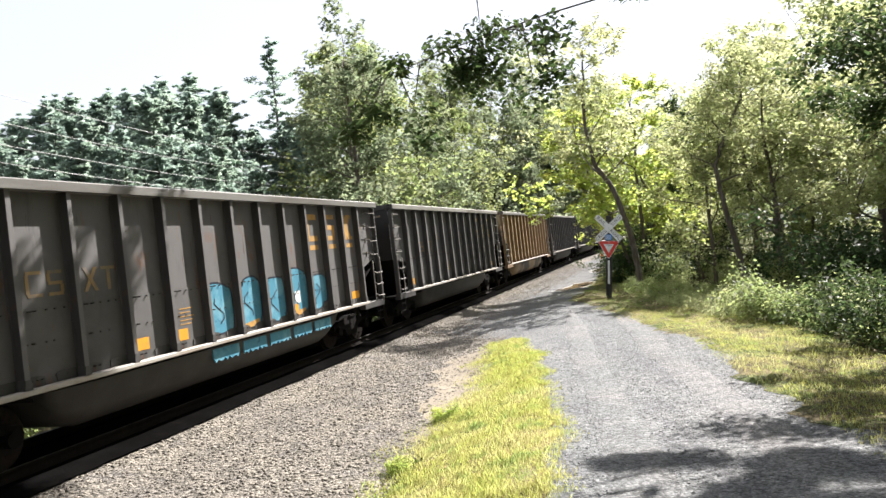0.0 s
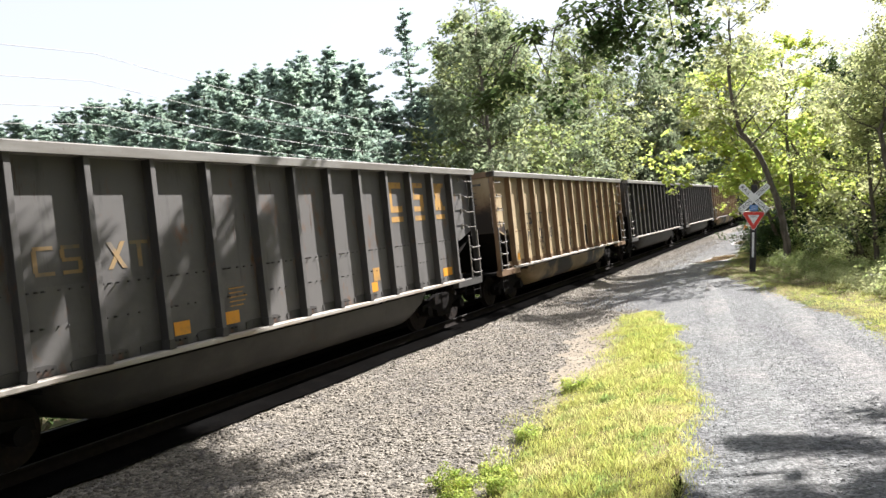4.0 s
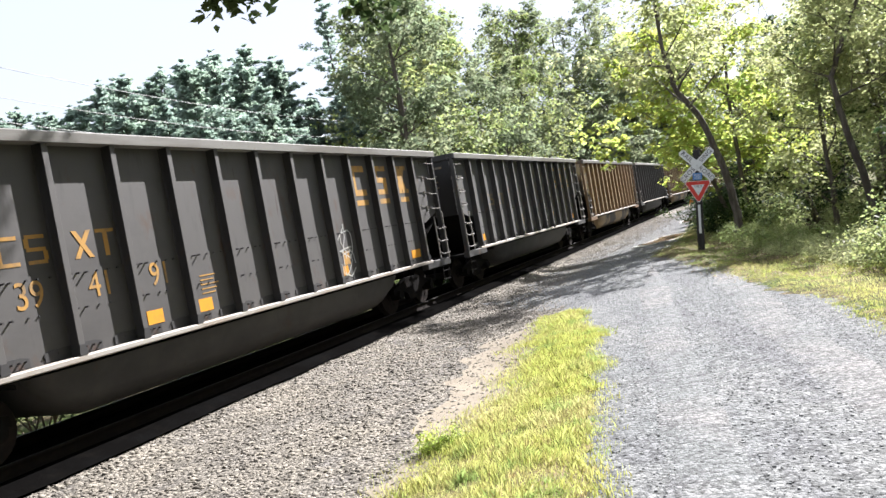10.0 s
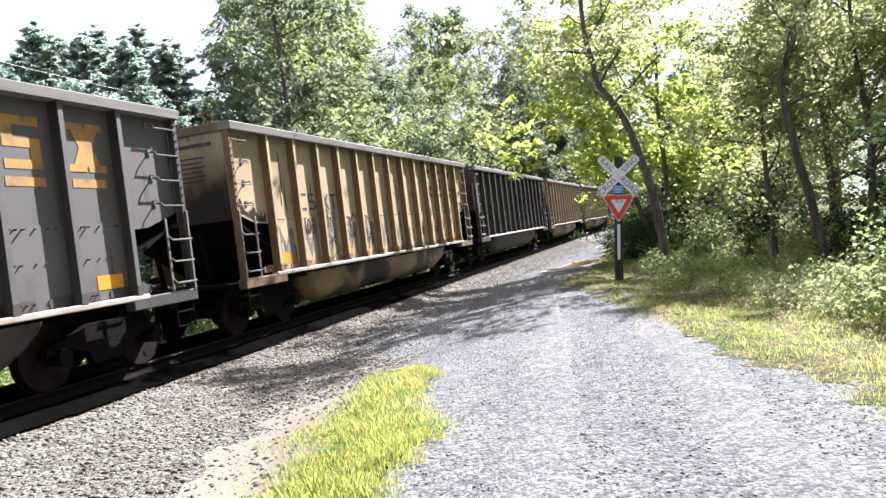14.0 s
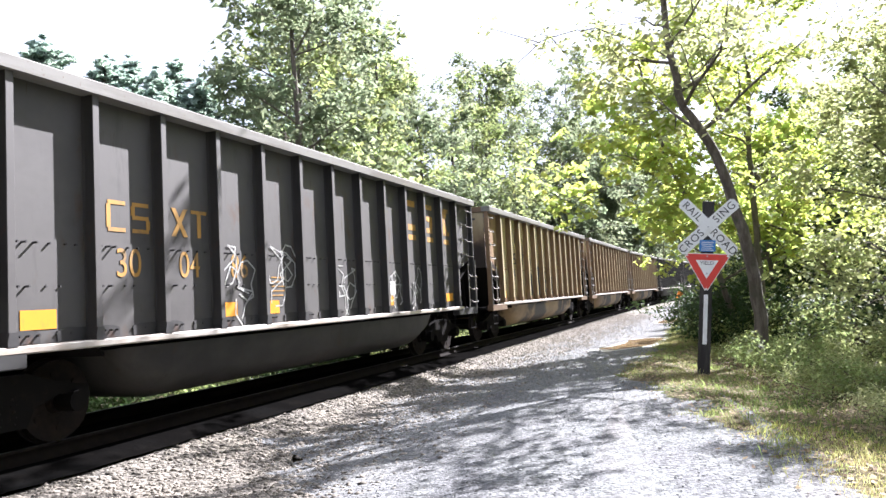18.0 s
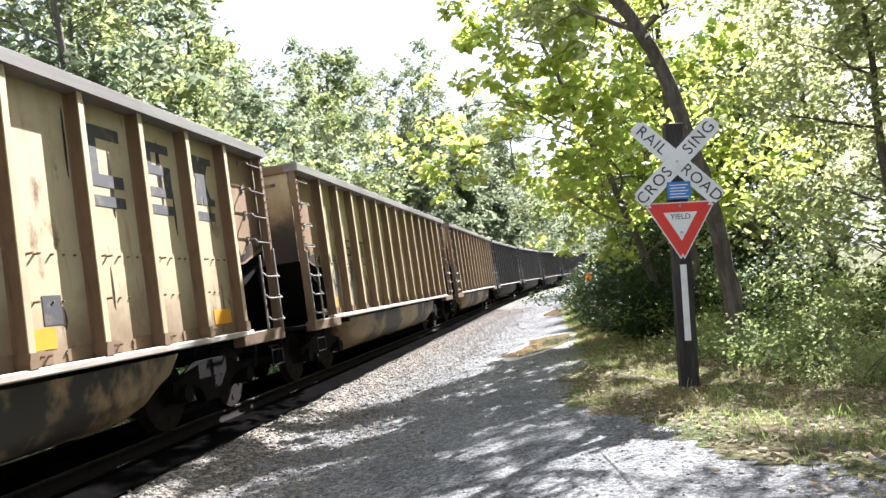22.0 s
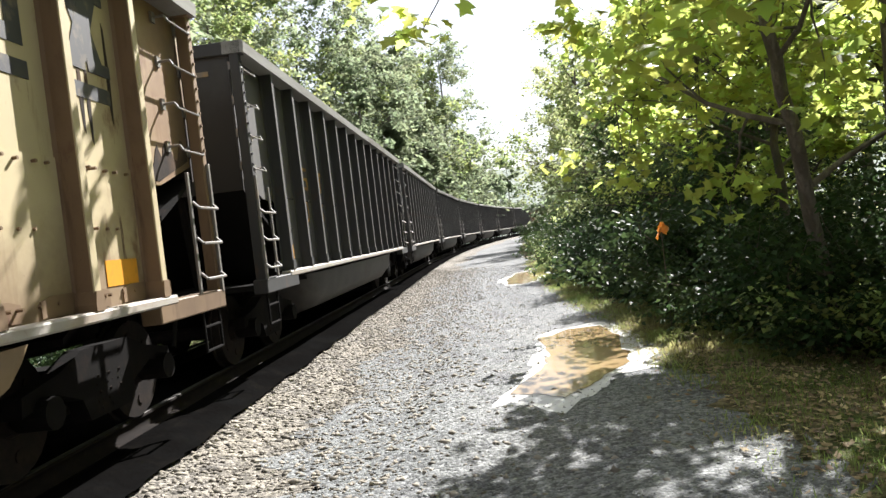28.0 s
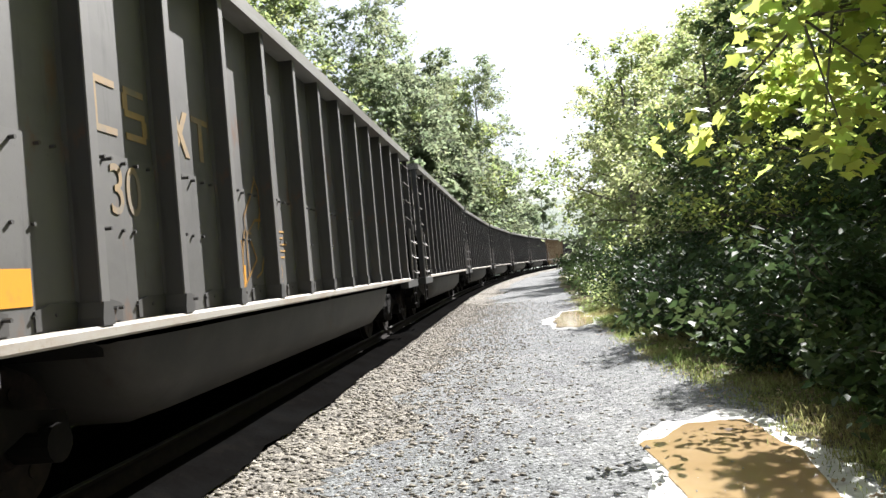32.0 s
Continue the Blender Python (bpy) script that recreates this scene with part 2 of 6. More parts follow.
M["tan"] = paint("tan car paint", (0.40, 0.31, 0.188), (0.26, 0.185, 0.10), (0.17, 0.085, 0.04))
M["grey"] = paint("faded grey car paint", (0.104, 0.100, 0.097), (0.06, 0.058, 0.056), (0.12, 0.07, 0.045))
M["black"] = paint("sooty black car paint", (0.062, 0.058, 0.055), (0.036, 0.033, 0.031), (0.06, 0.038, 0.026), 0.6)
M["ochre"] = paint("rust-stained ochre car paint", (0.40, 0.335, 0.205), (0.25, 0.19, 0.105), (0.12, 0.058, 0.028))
# Rib paints hold the flanks' shade; the outer faces keep the car paint.
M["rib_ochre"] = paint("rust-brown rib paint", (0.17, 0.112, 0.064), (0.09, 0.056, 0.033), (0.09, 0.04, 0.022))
M["rib_grey"] = paint("shaded grey rib paint", (0.05, 0.048, 0.046), (0.03, 0.029, 0.028), (0.1, 0.05, 0.03))
M["rib_black"] = paint("shaded black rib paint", (0.034, 0.033, 0.033), (0.021, 0.021, 0.021), (0.06, 0.035, 0.025))


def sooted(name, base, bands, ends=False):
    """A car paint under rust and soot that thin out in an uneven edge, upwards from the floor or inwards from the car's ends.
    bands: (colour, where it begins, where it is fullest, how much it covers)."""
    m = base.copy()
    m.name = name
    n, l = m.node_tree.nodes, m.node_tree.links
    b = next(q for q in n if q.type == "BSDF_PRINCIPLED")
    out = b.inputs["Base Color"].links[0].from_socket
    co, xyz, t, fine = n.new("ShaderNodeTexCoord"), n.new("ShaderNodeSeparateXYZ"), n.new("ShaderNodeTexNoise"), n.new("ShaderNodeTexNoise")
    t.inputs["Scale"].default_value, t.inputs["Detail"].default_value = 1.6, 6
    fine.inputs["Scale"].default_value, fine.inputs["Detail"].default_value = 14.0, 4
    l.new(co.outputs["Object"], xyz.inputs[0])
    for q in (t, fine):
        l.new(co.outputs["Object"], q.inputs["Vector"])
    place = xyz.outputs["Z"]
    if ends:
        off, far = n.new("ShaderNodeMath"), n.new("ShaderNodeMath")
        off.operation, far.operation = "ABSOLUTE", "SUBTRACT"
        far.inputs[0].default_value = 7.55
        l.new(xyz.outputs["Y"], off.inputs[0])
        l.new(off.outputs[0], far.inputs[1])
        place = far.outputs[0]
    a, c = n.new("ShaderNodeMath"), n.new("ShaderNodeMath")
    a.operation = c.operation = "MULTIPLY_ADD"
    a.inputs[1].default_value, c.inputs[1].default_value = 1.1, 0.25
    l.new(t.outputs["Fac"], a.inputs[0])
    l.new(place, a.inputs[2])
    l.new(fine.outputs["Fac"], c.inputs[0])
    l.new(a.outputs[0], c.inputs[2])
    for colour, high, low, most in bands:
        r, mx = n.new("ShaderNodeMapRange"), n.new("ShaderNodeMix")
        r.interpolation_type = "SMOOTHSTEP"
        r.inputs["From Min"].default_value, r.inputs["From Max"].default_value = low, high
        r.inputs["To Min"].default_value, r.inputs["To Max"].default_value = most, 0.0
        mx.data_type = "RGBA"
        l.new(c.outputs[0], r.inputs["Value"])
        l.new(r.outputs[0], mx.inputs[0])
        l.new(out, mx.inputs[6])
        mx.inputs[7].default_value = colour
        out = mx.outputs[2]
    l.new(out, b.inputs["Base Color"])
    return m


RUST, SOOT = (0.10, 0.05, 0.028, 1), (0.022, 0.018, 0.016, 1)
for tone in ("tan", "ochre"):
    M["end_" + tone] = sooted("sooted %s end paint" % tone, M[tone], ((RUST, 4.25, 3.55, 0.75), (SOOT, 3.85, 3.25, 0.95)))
# These end sheets face away from the sun; that shade is painted in.
M["end_black"] = sooted("sooted black end paint", M["rib_black"], (((0.011, 0.009, 0.008, 1), 4.6, 3.7, 0.95),))
M["side_ochre"] = sooted("rust-washed ochre side paint", M["ochre"], (((0.17, 0.09, 0.045, 1), 2.7, 1.2, 0.85), (SOOT, 1.35, 0.75, 0.5)), True)
# Lower sheets also turn browner towards the sill.
M["low_ochre"] = sooted("rust-washed ochre lower paint", M["side_ochre"], ((RUST, 2.65, 1.75, 0.7),))
# Tubs of grey and black cars: shade below the sill is painted in.
M["tub_dark"] = paint("shade-dark tub paint", (0.05, 0.047, 0.043), (0.022, 0.021, 0.02), (0.035, 0.024, 0.017))
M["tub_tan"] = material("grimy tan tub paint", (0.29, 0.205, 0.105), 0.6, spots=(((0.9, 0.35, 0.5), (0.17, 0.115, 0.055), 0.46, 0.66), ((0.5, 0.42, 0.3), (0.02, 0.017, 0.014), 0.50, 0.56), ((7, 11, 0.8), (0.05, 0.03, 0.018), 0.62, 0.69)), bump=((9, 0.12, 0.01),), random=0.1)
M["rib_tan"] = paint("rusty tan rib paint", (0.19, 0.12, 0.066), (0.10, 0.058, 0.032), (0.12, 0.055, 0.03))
M["chord"] = material("grimy top chord", (0.20, 0.195, 0.18), 0.55, spots=(((1.5, 0.4, 4), (0.13, 0.12, 0.105), 0.45, 0.65), (18, (0.12, 0.08, 0.055), 0.6, 0.75)), bump=((40, 0.3, 0.004),), random=0.15)
M["sill"] = material("worn sill steel", (0.36, 0.335, 0.30), 0.6, spots=(((1.5, 1.5, 4), (0.30, 0.25, 0.2), 0.45, 0.65), (18, (0.20, 0.13, 0.08), 0.6, 0.75)), bump=((40, 0.3, 0.004),), random=0.15)
M["soot"] = material("baked-on soot", (0.035, 0.028, 0.024), 0.9, spots=((3, (0.09, 0.055, 0.035), 0.5, 0.66), (12, (0.02, 0.018, 0.017), 0.5, 0.7)), bump=((20, 0.3, 0.004),), spec=0.1)
# Iron and wheels hold the underframe's shade in their own colour.
M["iron"] = material("dirty shade-dark iron", (0.008, 0.0074, 0.007), 0.95, spots=((6, (0.015, 0.011, 0.009), 0.55, 0.72),), bump=((30, 0.3, 0.005),), spec=0.06)
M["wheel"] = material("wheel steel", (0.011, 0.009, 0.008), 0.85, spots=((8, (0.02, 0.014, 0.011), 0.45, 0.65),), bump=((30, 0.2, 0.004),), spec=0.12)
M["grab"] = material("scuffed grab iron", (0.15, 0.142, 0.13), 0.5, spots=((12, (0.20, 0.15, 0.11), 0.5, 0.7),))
# Rails and ties are darkened too, for the shade below the cars.
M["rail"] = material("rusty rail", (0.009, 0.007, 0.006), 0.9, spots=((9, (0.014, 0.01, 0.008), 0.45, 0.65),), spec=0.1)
M["shine"] = material("shade-dark rail head", (0.03, 0.027, 0.025), 0.6, metal=0.5, spots=((20, (0.05, 0.045, 0.04), 0.5, 0.7),))
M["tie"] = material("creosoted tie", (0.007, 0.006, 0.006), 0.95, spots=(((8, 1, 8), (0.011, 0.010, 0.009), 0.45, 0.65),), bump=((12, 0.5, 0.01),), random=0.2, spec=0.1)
M["marker"] = material("yellow reflective tape", (0.62, 0.27, 0.014), 0.5, spots=((9, (0.45, 0.22, 0.03), 0.52, 0.7),), bump=((60, 0.1, 0.001),))
M["letter_yellow"] = material("faded yellow stencil", (0.40, 0.215, 0.042), 0.7, spots=((3, (0.19, 0.125, 0.06), 0.48, 0.66),))
M["letter_ghost"] = material("worn-out yellow stencil", (0.25, 0.165, 0.07), 0.7, spots=((2.5, (0.15, 0.125, 0.095), 0.42, 0.6),))
M["letter_black"] = material("faded black stencil", (0.035, 0.035, 0.04), 0.7, spots=((5, (0.12, 0.10, 0.07), 0.52, 0.68),))
M["letter_white"] = material("chalky white spray", (0.6, 0.6, 0.58), 0.7, spots=((7, (0.35, 0.35, 0.33), 0.5, 0.7),))
M["spray_blue"] = material("blue spray paint", (0.065, 0.215, 0.30), 0.6, spots=((2.0, (0.13, 0.30, 0.38), 0.47, 0.58), (5, (0.03, 0.11, 0.17), 0.58, 0.68)), spec=0.2)
M["spray_grey"] = material("smoky grey spray paint", (0.13, 0.125, 0.12), 0.6, spots=((4, (0.20, 0.18, 0.15), 0.48, 0.66),))
M["spray_dark"] = material("dark outline spray", (0.02, 0.03, 0.05), 0.6, spots=((6, (0.05, 0.06, 0.08), 0.5, 0.7),))
M["sign_white"] = material("white reflective sheeting", (0.74, 0.75, 0.74), 0.4, spots=((4, (0.62, 0.62, 0.6), 0.5, 0.7), (40, (0.5, 0.48, 0.45), 0.66, 0.8)))
M["sign_red"] = material("red reflective sheeting", (0.62, 0.045, 0.03), 0.4, spots=((5, (0.5, 0.04, 0.03), 0.5, 0.7),))
M["sign_blue"] = material("blue sign sheeting", (0.04, 0.20, 0.52), 0.4, spots=((6, (0.05, 0.16, 0.4), 0.5, 0.7),))
M["sign_black"] = material("black sign lettering", (0.02, 0.02, 0.022), 0.5, spots=((12, (0.05, 0.05, 0.05), 0.5, 0.7),))
M["post"] = material("black weathered post", (0.022, 0.02, 0.019), 0.85, spots=(((9, 9, 1.2), (0.05, 0.045, 0.04), 0.48, 0.66),), bump=((14, 0.6, 0.01),))
M["zinc"] = material("galvanised bolt", (0.45, 0.45, 0.46), 0.4, metal=0.9, spots=((30, (0.3, 0.3, 0.3), 0.5, 0.7),))
M["orange"] = material("orange flagging", (0.62, 0.30, 0.05), 0.7, spots=((8, (0.5, 0.23, 0.04), 0.5, 0.7),), transmit=0.1)
M["bark"] = material("grey brown bark", (0.085, 0.07, 0.055), 0.95, spots=(((10, 10, 1.5), (0.15, 0.13, 0.105), 0.46, 0.62), (3, (0.06, 0.065, 0.04), 0.55, 0.7)), bump=((16, 1.0, 0.03), (50, 0.6, 0.008)))
M["twig"] = material("twig bark", (0.10, 0.08, 0.06), 0.95, spots=((12, (0.16, 0.13, 0.1), 0.5, 0.7),), bump=((30, 0.5, 0.005),))
M["leaf_bright"] = material("bright maple leaves", (0.175, 0.225, 0.045), 0.5, island=0.27, hue=0.025, transmit=0.6, spots=((0.5, (0.21, 0.25, 0.04), 0.45, 0.6),), spec=0.15)
M["leaf_mid"] = material("green leaves", (0.11, 0.148, 0.05), 0.5, island=0.27, hue=0.02, transmit=0.55, spots=((0.4, (0.15, 0.175, 0.06), 0.45, 0.6),), spec=0.15)
# Dark tones put the shade of backlit crowns and thicket into the leaves.
M["leaf_dark"] = material("dark leaves", (0.032, 0.056, 0.018), 0.5, island=0.3, hue=0.02, transmit=0.3, spots=((0.4, (0.05, 0.075, 0.023), 0.45, 0.6),), spec=0.06)
M["leaf_deep"] = material("shade-darkened green leaves", (0.021, 0.040, 0.014), 0.5, island=0.3, hue=0.02, transmit=0.24, spots=((0.4, (0.034, 0.055, 0.018), 0.45, 0.6),), spec=0.08)
M["leaf_pale"] = material("pale willowy leaves", (0.17, 0.20, 0.08), 0.55, island=0.27, hue=0.015, transmit=0.55, spots=((0.6, (0.22, 0.235, 0.115), 0.45, 0.6),), spec=0.15)
# Distance haze is put into these two colours: greyed leaves, bluish needles.
M["leaf_far"] = material("haze-greyed far leaves", (0.10, 0.128, 0.072), 0.7, island=0.25, hue=0.02, transmit=0.5, spots=((0.15, (0.135, 0.155, 0.085), 0.45, 0.6),), spec=0.08)
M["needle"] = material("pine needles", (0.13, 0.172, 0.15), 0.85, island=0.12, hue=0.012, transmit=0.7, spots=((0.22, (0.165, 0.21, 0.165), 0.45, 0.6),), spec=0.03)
M["grass"] = material("sunlit grass blades", (0.195, 0.215, 0.045), 0.6, island=0.42, hue=0.025, transmit=0.5, spots=((0.6, (0.24, 0.235, 0.085), 0.45, 0.62), (2.3, (0.12, 0.17, 0.042), 0.52, 0.64), (5, (0.27, 0.205, 0.10), 0.6, 0.7)), spec=0.15)
# Darker copy of the grass, with the shrubs' shade put into its colour.
M["grass_deep"] = material("shaded grass blades", (0.10, 0.14, 0.036), 0.6, island=0.4, hue=0.02, transmit=0.5, spots=((0.6, (0.17, 0.16, 0.06), 0.45, 0.62),), spec=0.15)
M["litter"] = material("dry fallen leaves", (0.17, 0.12, 0.066), 0.8, island=0.5, hue=0.02, transmit=0.15, spots=((5, (0.25, 0.19, 0.11), 0.45, 0.6),))
M["wire"] = material("weathered pale cable", (0.36, 0.36, 0.35), 0.5, spots=((5, (0.28, 0.28, 0.28), 0.5, 0.7),))
M["hill"] = material("wooded hill", (0.10, 0.13, 0.10), 0.95, spots=((0.08, (0.14, 0.16, 0.12), 0.4, 0.65), (0.6, (0.07, 0.09, 0.07), 0.5, 0.7)), bump=((0.4, 1.0, 1.5),))


# ---- mesh helpers ----
def mesh_from(name, verts, faces, mat, shade=False):
    """faces: an (n, 3) or (n, 4) array."""
    verts, faces = np.asarray(verts, np.float32), np.asarray(faces, np.int32)
    me = bpy.data.meshes.new(name)
    k = faces.shape[1]
    me.vertices.add(len(verts))
    me.vertices.foreach_set("co", verts.ravel())
    me.loops.add(faces.size)
    me.loops.foreach_set("vertex_index", faces.ravel())
    me.polygons.add(len(faces))
    me.polygons.foreach_set("loop_start", np.arange(0, faces.size, k, dtype=np.int32))
    me.polygons.foreach_set("loop_total", np.full(len(faces), k, dtype=np.int32))
    if shade:
        me.polygons.foreach_set("use_smooth", np.ones(len(faces), dtype=bool))
    me.update(calc_edges=True)
    me.materials.append(mat)
    return me


def bm_mesh(name, bm, mat, shade=False):
    me = bpy.data.meshes.new(name)
    bm.normal_update()
    bm.to_mesh(me)
    bm.free()
    if shade:
        me.polygons.foreach_set("use_smooth", np.ones(len(me.polygons), dtype=bool))
    me.materials.append(mat)
    return me


def part(name, bm, mat, parent=None, label="", m=None, shade=False):
    """One mesh object, from a bmesh or a mesh, under a thing or a part."""
    me = bm if isinstance(bm, bpy.types.Mesh) else bm_mesh(name, bm, mat, shade)
    ob = new(name, me)
    if parent:
        ob.parent = parent
    if m is not None:
        ob.matrix_basis = m
    return tagged(ob, label)


def thing(name, label, category, m=None, group="", kind=""):
    ob = new(name)
    ob.empty_display_size = 0.2
    if m is not None:
        ob.matrix_basis = m
    return tagged(ob, label, category, group, kind)


def box(bm, x0, x1, y0, y1, z0, z1, bevel=0.0, m=None):
    r = bmesh.ops.create_cube(bm, size=1)
    vs = r["verts"]
    bmesh.ops.transform(bm, verts=vs, matrix=Matrix.Translation(((x0 + x1) / 2, (y0 + y1) / 2, (z0 + z1) / 2)) @ Matrix.Diagonal((x1 - x0, y1 - y0, z1 - z0, 1)))
    if bevel:
        es = list({e for v in vs for e in v.link_edges})
        r = bmesh.ops.bevel(bm, geom=es, offset=bevel, segments=1, affect="EDGES")
        vs = list({v for f in r["faces"] for v in f.verts} | {v for v in vs if v.is_valid})
    if m is not None:
        bmesh.ops.transform(bm, verts=vs, matrix=m)
    return bm


def boxed(*a, **k):
    return box(bmesh.new(), *a, **k)


def rod(bm, a, b, r0, r1=None, sides=8):
    a, b = Vector(a), Vector(b)
    r1 = r0 if r1 is None else r1
    q = (b - a).to_track_quat("Z", "Y").to_matrix().to_4x4()
    bmesh.ops.create_cone(bm, cap_ends=True, segments=sides, radius1=r0, radius2=r1, depth=(b - a).length, matrix=Matrix.Translation((a + b) / 2) @ q)
    return bm


def prism(bm, outline, axis, a, b):
    """An outline of (p, q) pairs pushed from a to b along x, y or z."""
    def place(p, q, w):
        return {"x": (w, p, q), "y": (p, w, q), "z": (p, q, w)}[axis]
    lo = [bm.verts.new(place(p, q, a)) for p, q in outline]
    hi = [bm.verts.new(place(p, q, b)) for p, q in outline]
    n = len(outline)
    bm.faces.new(lo)
    bm.faces.new(hi)
    for i in range(n):
        bm.faces.new((lo[i], lo[(i + 1) % n], hi[(i + 1) % n], hi[i]))
    bmesh.ops.recalc_face_normals(bm, faces=bm.faces)
    return bm


def tube(points, radii, sides=7):
    """Vertices and quads of a tapered tube along points."""
    pts = [Vector(p) for p in points]
    vs, fs = [], []
    for i, p in enumerate(pts):
        d = (pts[min(i + 1, len(pts) - 1)] - pts[max(i - 1, 0)]).normalized()
        s = d.cross((0.3, 0.95, 0.1)).normalized()
        t = d.cross(s)
        for k in range(sides):
            a = 2 * math.pi * k / sides
            vs.append(p + (s * math.cos(a) + t * math.sin(a)) * radii[i])
    for i in range(len(pts) - 1):
        for k in range(sides):
            fs.append((i * sides + k, i * sides + (k + 1) % sides, (i + 1) * sides + (k + 1) % sides, (i + 1) * sides + k))
    return vs, fs


def joined(tubes):
    vs, fs, o = [], [], 0
    for v, f in tubes:
        vs += v
        fs += [tuple(i + o for i in q) for q in f]
        o += len(v)
    return vs, fs


# ---- ground ----
def sheet(name, us, span, mat, label, lift=0.0, cols=24, sunk=0.0):
    """A strip of ground between span(u) = (v0, v1), following the lie of the land."""
    vs, fs = [], []
    for u in us:
        v0, v1 = span(u)
        for k in range(cols + 1):
            v = v0 + (v1 - v0) * k / cols
            vs.append(at(v, u, ground_z(v, u) + lift - sunk * ((2 * k / cols - 1) ** 2 + 0.3 * noise.noise((v * 2.6, u * 1.3, 6)) + 0.12 * noise.noise((v * 9, u * 7, 3)))))
    for i in range(len(us) - 1):
        for k in range(cols):
            a = i * (cols + 1) + k
            fs.append((a, a + 1, a + cols + 2, a + cols + 1))
    ob = new(name, mesh_from(name, vs, fs, mat, True))
    return tagged(ob, label, name, kind="structure")


def ragged(u, k, size=0.12):
    return size * noise.noise((u * 1.1, k * 7.3, 1.7)) + size * 0.5 * noise.noise((u * 4.0, k * 3.1, 5.2)) + size * 0.45 * noise.noise((u * 11.0, k * 2.1, 8.2))


def steps(a, b, d):
    return [a + d * i for i in range(int((b - a) / d) + 1)]


def build_ground():
    us = [-600, -200, -80, -40] + steps(-20, 70, 1.5) + [75, 85, 100, 130, 170, 240, 400, 900]
    vs, fs = [], []
    cols = [-900, -300, -120, -70, -50, -40, -34, -30, -26, -22, -18, -15, -13.2] + steps(-12.6, 14, 0.7) + [16, 19, 23, 28, 34, 40, 50, 70, 120, 300, 900]
    for u in us:
        for v in cols:
            b = bend(min(u, 200))
            z = ground_z(v + bend(u), u) if -100 < v < 60 else ground_z((-100 if v < 0 else 60) + bend(u), u)
            vs.append(at(v + b, u, min(z, 9.0) - 0.09))
    w = len(cols)
    for i in range(len(us) - 1):
        for k in range(w - 1):
            a = i * w + k
            fs.append((a, a + 1, a + w + 1, a + w))
    tagged(new("ground", mesh_from("ground", vs, fs, M["soil"], True)), "brown leaf-littered soil under the trees", "ground", kind="structure")
    near = steps(-14, 70, 0.4)
    far = steps(-14, 13.9, 0.25) + steps(14, 42, 0.09) + steps(42.2, 70, 0.25) + steps(74, 190, 4)

    def road(u):
        c = min(u, 63.0)
        left = lerp_table(TONGUE_RIGHT, u) if u < 19.2 else -3.5 - 3.2 * smooth(19.0, 24.0, u)
        return left - 0.1 + bend(u) + ragged(u, 1, 0.12 if u < 20 else 0.7), lerp_table(ROAD_RIGHT, c) + 0.1 + bend(u) + ragged(u, 2, 0.42)

    sheet("road", far, road, M["road"], "pale grey crushed-stone access road beside the track", 0.007, 30)
    for k, side in enumerate((-0.72, 0.78)):
        def track_span(u):
            c = 0.5 * (lerp_table(TONGUE_RIGHT, min(u, 16)) + lerp_table(ROAD_RIGHT, min(u, 63))) + side
            w = 0.36 * smooth(27, 20, u) + 0.02
            return c - w, c + w
        sheet("wheel_track", steps(-12, 27, 0.15), track_span, M["rut"], "paler packed wheel track worn into the gravel road", 0.021, 16, 0.022)
    sheet("gravel_apron", far, lambda u: (-7.9 + bend(u) + ragged(u, 3, 0.05), (lerp_table(TONGUE_LEFT, u) - 0.1 if u < 19.2 else -3.3 - 3.2 * smooth(19.0, 24.0, u)) + bend(u)), M["apron"], "tan-grey ballast stone spread beside the track", 0.004, 24)
    sheet("track_bed", far, lambda u: (-11.2 + bend(u), -7.82 + bend(u) + ragged(u, 4, 0.08)), M["ballast"], "ballast under the rails, blackened for the shade under the train", 0.046, 28)
    dirt_left = [(10.6, -3.1), (12.4, -3.7), (14.7, -4.2), (16.9, -4.75), (18.0, -4.7), (18.6, -3.9)]
    sheet("dirt_patch", steps(10.6, 18.6, 0.2), lambda u: (lerp_table(dirt_left, u) + ragged(u, 5, 0.4), lerp_table(TONGUE_LEFT, u) + 0.25 + ragged(u, 6)), M["dirt"], "bare tan dirt patch beside the grass", 0.009, 10)
    sheet("grass_strip", steps(-12, 19.2, 0.3), lambda u: (lerp_table(TONGUE_LEFT, u) + 0.1 + ragged(u, 7, 0.3), lerp_table(TONGUE_RIGHT, u) - 0.1 + ragged(u, 8, 0.3)), M["turf"], "sunlit yellow-green grass strip between road and ballast", 0.022, 10)
    sheet("verge", far, lambda u: (lerp_table(ROAD_RIGHT, min(u, 63)) + bend(u) + ragged(u, 2, 0.42), lerp_table(SHRUBS, min(u, 63)) + 0.8 + bend(u)), M["verge"], "grassy verge along the road below the shrubs", 0.0115, 10)


PUDDLE = ((-4.2, 38.2), ((-4.44, 39.9), (-3.9, 40.5), (-3.4, 40.6), (-3.3, 39.4), (-3.55, 37.6), (-4.0, 36.7), (-4.4, 36.3), (-4.95, 36.5), (-4.8, 37.0), (-4.6, 37.5), (-4.35, 38.2), (-4.35, 39.0)))
FAR_PUDDLE = ((-4.05, 53.2), ((-4.6, 51.2), (-4.5, 53.4), (-4.2, 55.6), (-3.7, 55.8), (-3.5, 53.4), (-3.7, 51.4), (-4.1, 50.6)))


